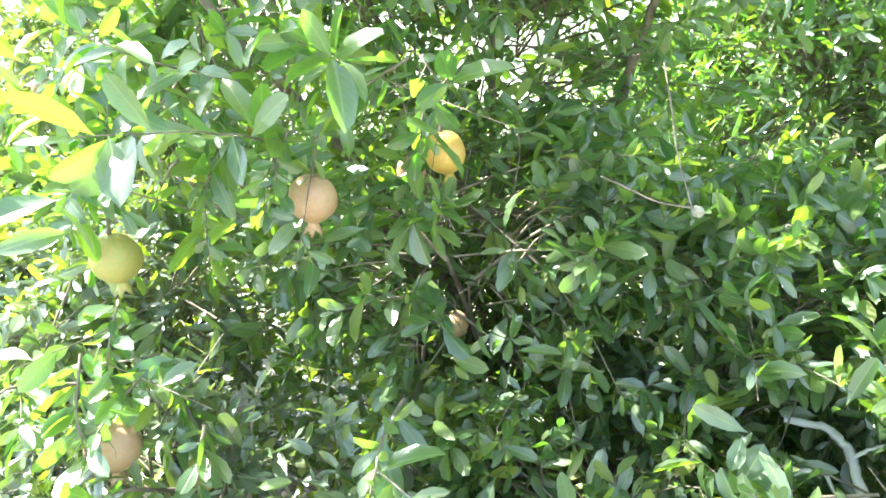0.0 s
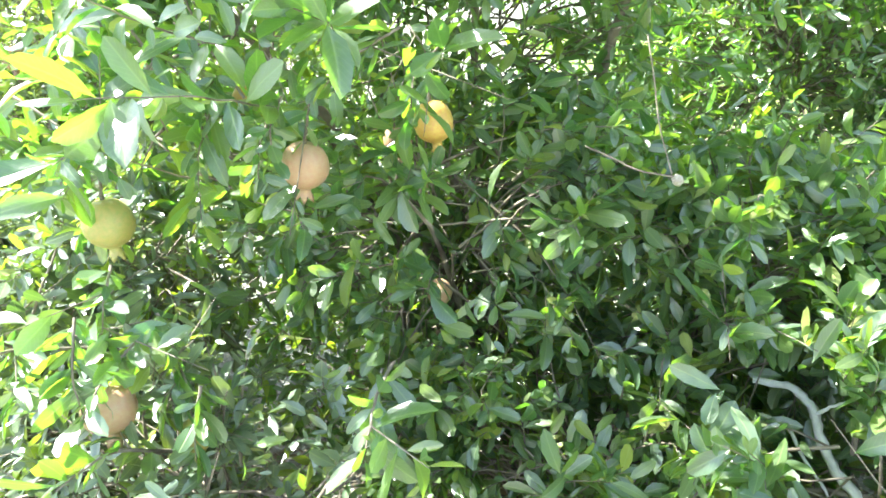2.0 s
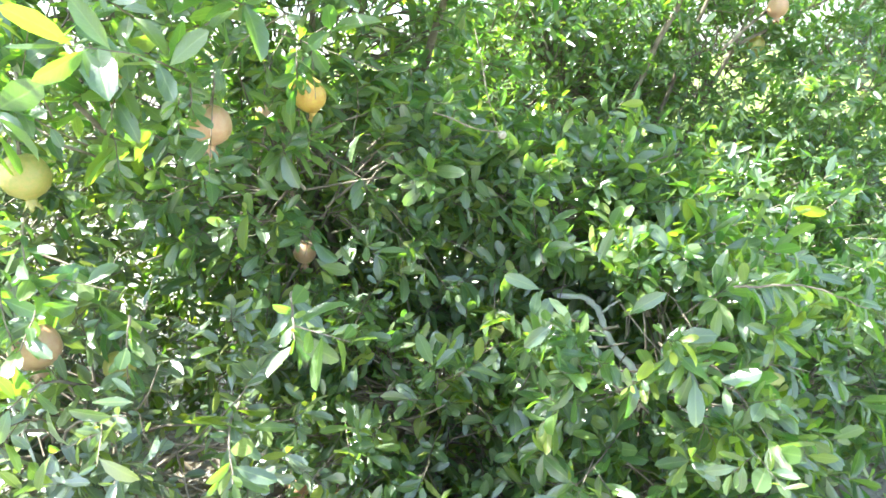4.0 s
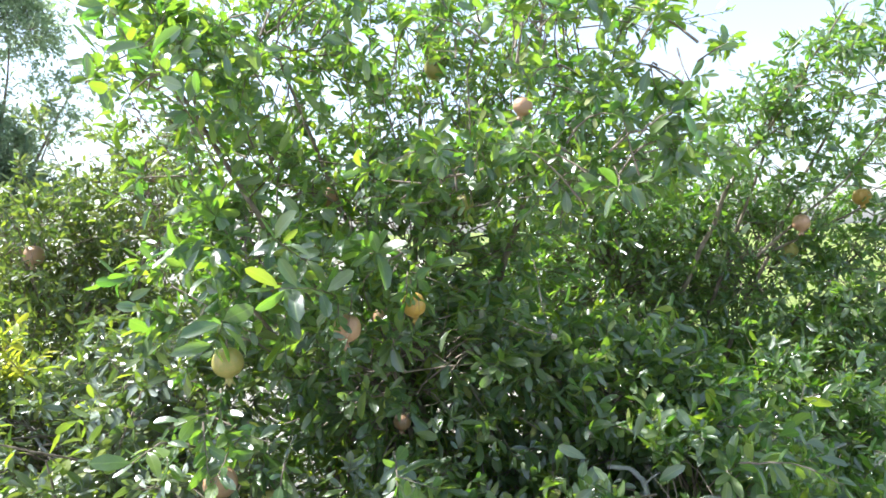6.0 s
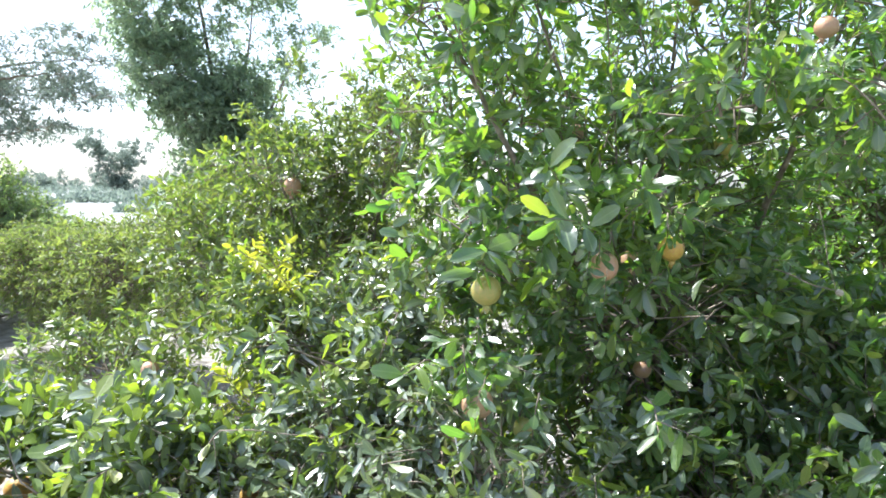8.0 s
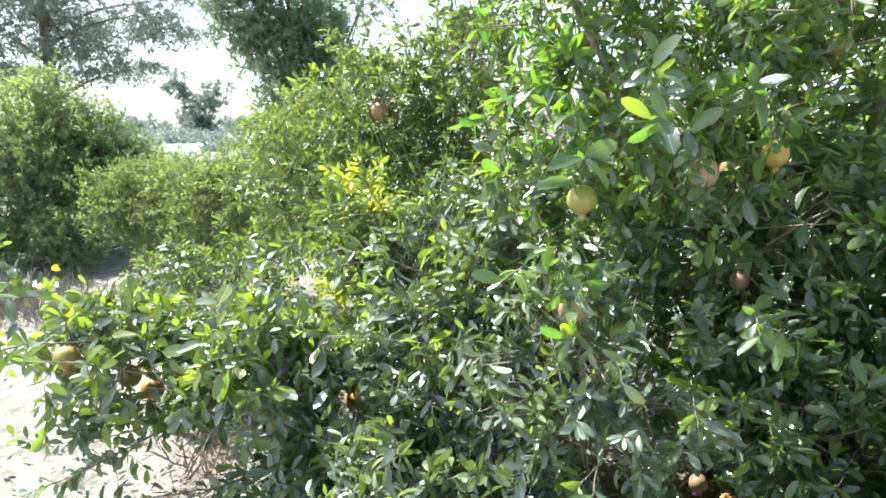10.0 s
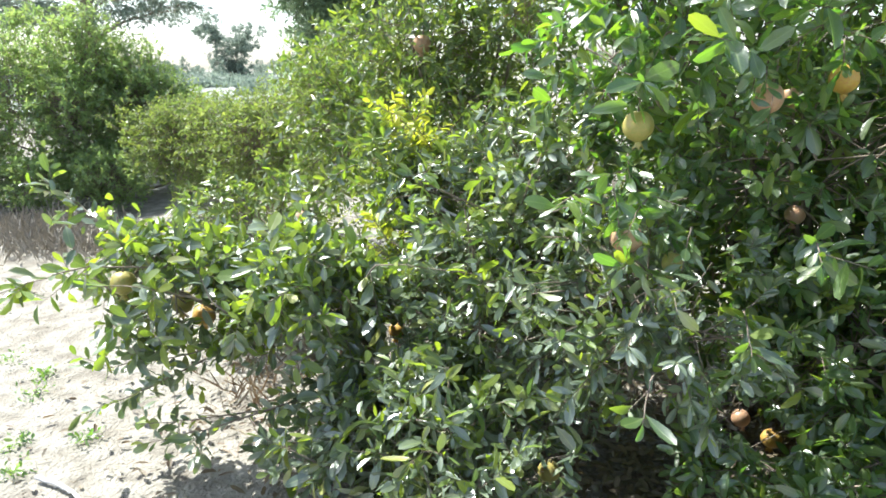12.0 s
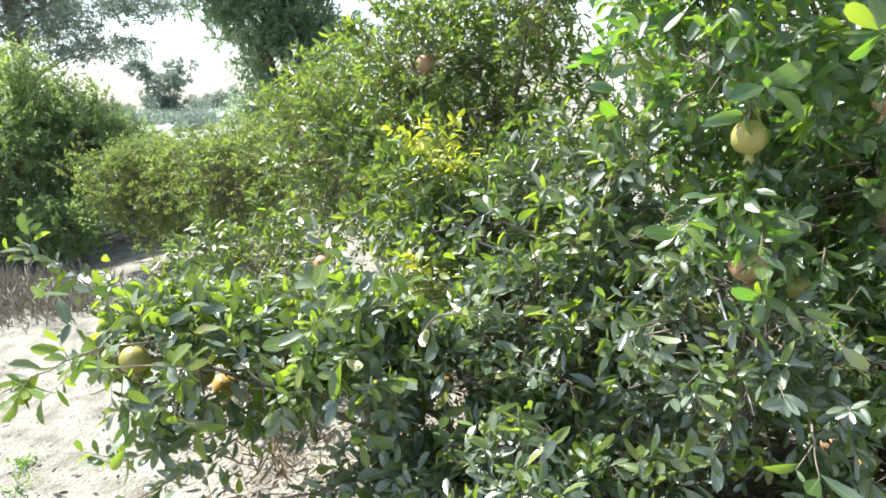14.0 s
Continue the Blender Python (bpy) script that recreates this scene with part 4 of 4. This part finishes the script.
def tufts(name, label, spots, count, height, material, seed, lean=0.5):
    """Grass blades scattered round spots (x, y, radius)."""
    rng = np.random.default_rng(seed)
    P = np.concatenate([np.stack([rng.normal(x, r, count), rng.normal(y, r, count), np.full(count, -0.01)], 1) for x, y, r in spots])
    k = len(P)
    A_ = unit(rng.normal(0, lean, (k, 3)) * np.array([1, 1, 0]) + np.array([0, 0, 1.0]))
    N_ = rng.normal(0, 1, (k, 3))
    N_ = unit(N_ - A_ * np.sum(A_ * N_, 1, keepdims=True))
    L_ = height * rng.uniform(0.4, 1.3, k)
    return tagged(new(name, leaf_mesh(name, (P, A_, N_, L_, np.full(k, 0.003) + 0.04 * L_), material, rng, True)), label, "grass", kind="stuff")


tufts("dry_grass", "dry straw-coloured grass tufts at the bush foot", [(-6.6, 3.7, 0.25), (-7.3, 3.5, 0.3), (-5.9, 3.6, 0.25), (-8.2, 3.2, 0.5), (-6.1, 3.2, 0.3), (-5.5, 3.2, 0.25), (-6.9, 3.0, 0.35), (-5.0, 3.3, 0.2)], 420, 0.17, straw, 41)
tufts("dry_brush", "reddish-brown dry weeds under the low branches", [(-2.3, 1.55, 0.12), (-2.45, 1.75, 0.14), (-2.1, 1.4, 0.12)], 70, 0.12, leaf_brown, 44, 0.9)
tufts("grass", "short patchy green grass", [(3.5 + 1.1 * (k % 6), 3.5 + 1.3 * (k // 6), 0.6) for k in range(36)], 480, 0.07, leaf_dull, 42, 0.9)


def litter():
    rng = np.random.default_rng(43)
    k = 1600
    P = np.stack([rng.uniform(-5.5, -0.5, k), rng.uniform(-0.6, 2.6, k), np.full(k, 0.012)], 1)
    # Unseen dense brown layer under the tree, added to deepen the shade there.
    under = np.stack([rng.normal(0.0, 1.0, 9000), rng.normal(1.6, 0.6, 9000), rng.uniform(0.005, 0.035, 9000)], 1)
    P = np.concatenate((P, under))
    k = len(P)
    A_ = unit(rng.normal(0, 1, (k, 3)) * np.array([1, 1, 0.15]))
    N_ = np.array([0, 0, 1.0]) + rng.normal(0, 0.35, (k, 3))
    N_ = unit(N_ - A_ * np.sum(A_ * N_, 1, keepdims=True))
    L_ = np.concatenate((rng.uniform(0.008, 0.04, 1600), rng.uniform(0.03, 0.07, k - 1600)))
    tagged(new("leaf_and_shade_litter", leaf_mesh("leaf_and_shade_litter", (P, A_, N_, L_, L_ * 0.4), leaf_brown, rng, True)), "dry fallen leaves on sandy soil, added thickly to darken shade under the tree", "leaf litter", kind="stuff")


litter()


def weed(at, r, n, seed):
    rng = np.random.default_rng(seed)
    ways = unit(rng.normal(0, 1, (n, 3)) * np.array([1, 1, 0.25]) + np.array([0, 0, 0.25]))
    base = np.zeros((n, 3)) + np.array([0, 0, 0.004])
    g = leaves_on(base, ways, np.full(n, r), 5, 0.03, rng)
    ob = tagged(new("weed", leaf_mesh("weed", g, leaf_green, rng)), "small flat weed on pale soil", "weed", group="weeds on the soil")
    ob.location = at


for k, (x, y, r) in enumerate([(-3.7, 1.34, 0.11), (-3.23, 1.11, 0.10), (-2.72, 0.60, 0.08), (-2.66, 0.88, 0.07), (-4.4, 1.3, 0.12), (-3.38, 1.28, 0.06), (-2.9, 0.75, 0.06)]):
    weed((x, y, 0.0), r, 14, 50 + k)


# ---- fruit ----
def lathe(profile, sides, ripple=0.0):
    bm = bmesh.new()
    rings = []
    for r, z in profile:
        ring = []
        for k in range(sides):
            a = 2 * math.pi * k / sides
            q = r * (1 + ripple * math.cos(6 * a))
            ring.append(bm.verts.new((q * math.cos(a), q * math.sin(a), z)))
        rings.append(ring)
    for a, b in zip(rings[:-1], rings[1:]):
        for k in range(sides):
            bm.faces.new((a[k], a[(k + 1) % sides], b[(k + 1) % sides], b[k]))
    bm.faces.new(rings[0][::-1])
    bm.faces.new(rings[-1])
    return bm


def pomegranate(at, size, material, label, tilt, seed):
    """A hanging fruit about its centre: round body, flaring toothed calyx below, short stalk above."""
    rng = random.Random(seed)
    root = tagged(new("pomegranate"), label, "fruit", "pomegranates on the branches")
    root.matrix_world = pose(*at, tilt[0], tilt[1], rng.uniform(0, 60)) @ Matrix.Diagonal((size * rng.uniform(0.96, 1.04), size * rng.uniform(0.94, 1.02), size * rng.uniform(0.9, 1.0), 1))
    body = [(0.05, 0.47), (0.16, 0.465), (0.28, 0.42), (0.39, 0.31), (0.465, 0.15), (0.495, -0.02), (0.475, -0.18), (0.41, -0.32), (0.30, -0.43), (0.19, -0.49), (0.12, -0.53)]
    part_bm("fruit_body", lathe(body, 24, 0.018), material, root)
    bm = bmesh.new()
    n = 24
    rows = [(0.125, -0.51), (0.115, -0.57), (0.125, -0.63), (0.15, -0.68)]
    rings = [[bm.verts.new((r * math.cos(2 * math.pi * k / n), r * math.sin(2 * math.pi * k / n), z)) for k in range(n)] for r, z in rows]
    teeth = []
    for k in range(n):
        h = (1 - abs((k % 4) - 2) / 2)
        a = 2 * math.pi * k / n
        r = 0.16 + 0.07 * h
        teeth.append(bm.verts.new((r * math.cos(a), r * math.sin(a), -0.69 - 0.13 * h)))
    rings.append(teeth)
    inner = [bm.verts.new((0.10 * math.cos(2 * math.pi * k / n), 0.10 * math.sin(2 * math.pi * k / n), -0.60)) for k in range(n)]
    rings.append(inner)
    for a, b in zip(rings[:-1], rings[1:]):
        for k in range(n):
            bm.faces.new((a[k], b[k], b[(k + 1) % n], a[(k + 1) % n]))
    bm.faces.new(inner)
    part_bm("calyx", bm, material, root, "flared toothed calyx")
    stalk = joined_tubes("stalk", [(np.array([[(0, 0, 0.45), (0.01, 0.0, 0.6), (0.04, 0.03, 0.80), (0.06, 0.05, 1.05)]]), np.array([[0.05, 0.04, 0.032, 0.03]]), 6)], bark)
    part("stalk", stalk, root)


for k, (at, size, mat, label) in enumerate(FRUIT_A + FRUIT_B + FRUIT_C):
    pomegranate(at, size, mat, label, (random.uniform(-14, 14), random.uniform(-14, 14)), 100 + k)


# ---- dead wood ----
def dead_branch(name, label, points, r0, r1, seed, material=dead_wood):
    rng = np.random.default_rng(seed)
    p = np.array(points, float)
    u = np.linspace(0, len(p) - 1, 6 * (len(p) - 1) + 1)
    path = np.stack([np.interp(u, range(len(p)), p[:, k]) for k in range(3)], 1)
    for _ in range(2):
        path[1:-1] = (path[:-2] + path[1:-1] * 2 + path[2:]) / 4
    path[1:-1] += rng.normal(0, 0.12 * r0, (len(path) - 2, 3))
    rad = np.linspace(r0, r1, len(path)) * rng.uniform(0.88, 1.15, len(path))
    tagged(new(name, joined_tubes(name, [(path[None], rad[None], 8)], material)), label, "branch")


dead_branch("dead_branch", "bare grey weathered branch bent among the leaves", DEAD + [(0.87, 1.06, 0.52), (0.90, 1.02, 0.25), (0.90, 1.05, -0.02)], 0.0075, 0.014, 61)
dead_branch("bare_twig", "thin bare twig hanging in front of the leaves", [(0.375, 1.14, 1.56), (0.382, 1.11, 1.49), (0.39, 1.10, 1.42), (0.412, 1.09, 1.34)], 0.0014, 0.001, 62, bark)
dead_branch("bare_twig", "thin bare twig among shaded leaves", [(0.36, 1.42, 1.01), (0.40, 1.36, 0.99), (0.47, 1.31, 0.95), (0.55, 1.30, 0.90)], 0.0032, 0.002, 63, bark)
dead_branch("bare_twig", "thin bare twig over the low branches", [(-1.55, 1.95, 1.0), (-1.45, 1.84, 0.92), (-1.33, 1.70, 0.87), (-1.15, 1.58, 0.86)], 0.008, 0.005, 64)
dead_branch("dry_stick", "dry stick lying on pale soil", [(-2.60, 0.60, 0.012), (-2.47, 0.585, 0.02), (-2.36, 0.56, 0.018), (-2.28, 0.52, 0.012)], 0.010, 0.006, 65)
dead_branch("bare_twig", "thin grey twig ending in a dried flower", [(0.28, 1.16, 1.38), (0.31, 1.12, 1.37), (0.36, 1.10, 1.345), (0.415, 1.09, 1.335)], 0.0018, 0.0012, 66, bark)
dead_branch("dead_twig", "short pale fork of a bare grey branch", [(0.745, 1.215, 0.80), (0.765, 1.19, 0.84), (0.80, 1.16, 0.875)], 0.0045, 0.002, 67)
dead_branch("dead_twig", "short pale fork of a bare grey branch", [(0.70, 1.20, 0.78), (0.72, 1.17, 0.73), (0.75, 1.15, 0.69), (0.76, 1.12, 0.66)], 0.004, 0.0025, 68)
dead_branch("bare_twig", "thin pale twig crossing the dark hollow", [(-0.156, 1.542, 0.79), (-0.073, 1.521, 0.751), (0.007, 1.491, 0.696)], 0.0035, 0.0022, 69)
dead_branch("bare_twig", "thin pale twig crossing the dark hollow", [(0.062, 1.731, 0.831), (0.166, 1.714, 0.846), (0.275, 1.693, 0.87)], 0.0045, 0.003, 70)
dead_branch("bare_twig", "thin pale stem hanging through the low branches", [(-0.589, 0.90, 0.949), (-0.549, 0.86, 0.816), (-0.515, 0.80, 0.674)], 0.003, 0.002, 71)
husk = part_bm("dried_flower", lathe([(0.002, 0.010), (0.006, 0.008), (0.010, 0.0), (0.008, -0.007), (0.005, -0.011), (0.002, -0.013)], 14, 0.10), cloth_mat, None)
tagged(husk, "pale dried flower husk on a bare twig", "flower").matrix_world = pose(0.422, 1.088, 1.33, 60, 20, 0)
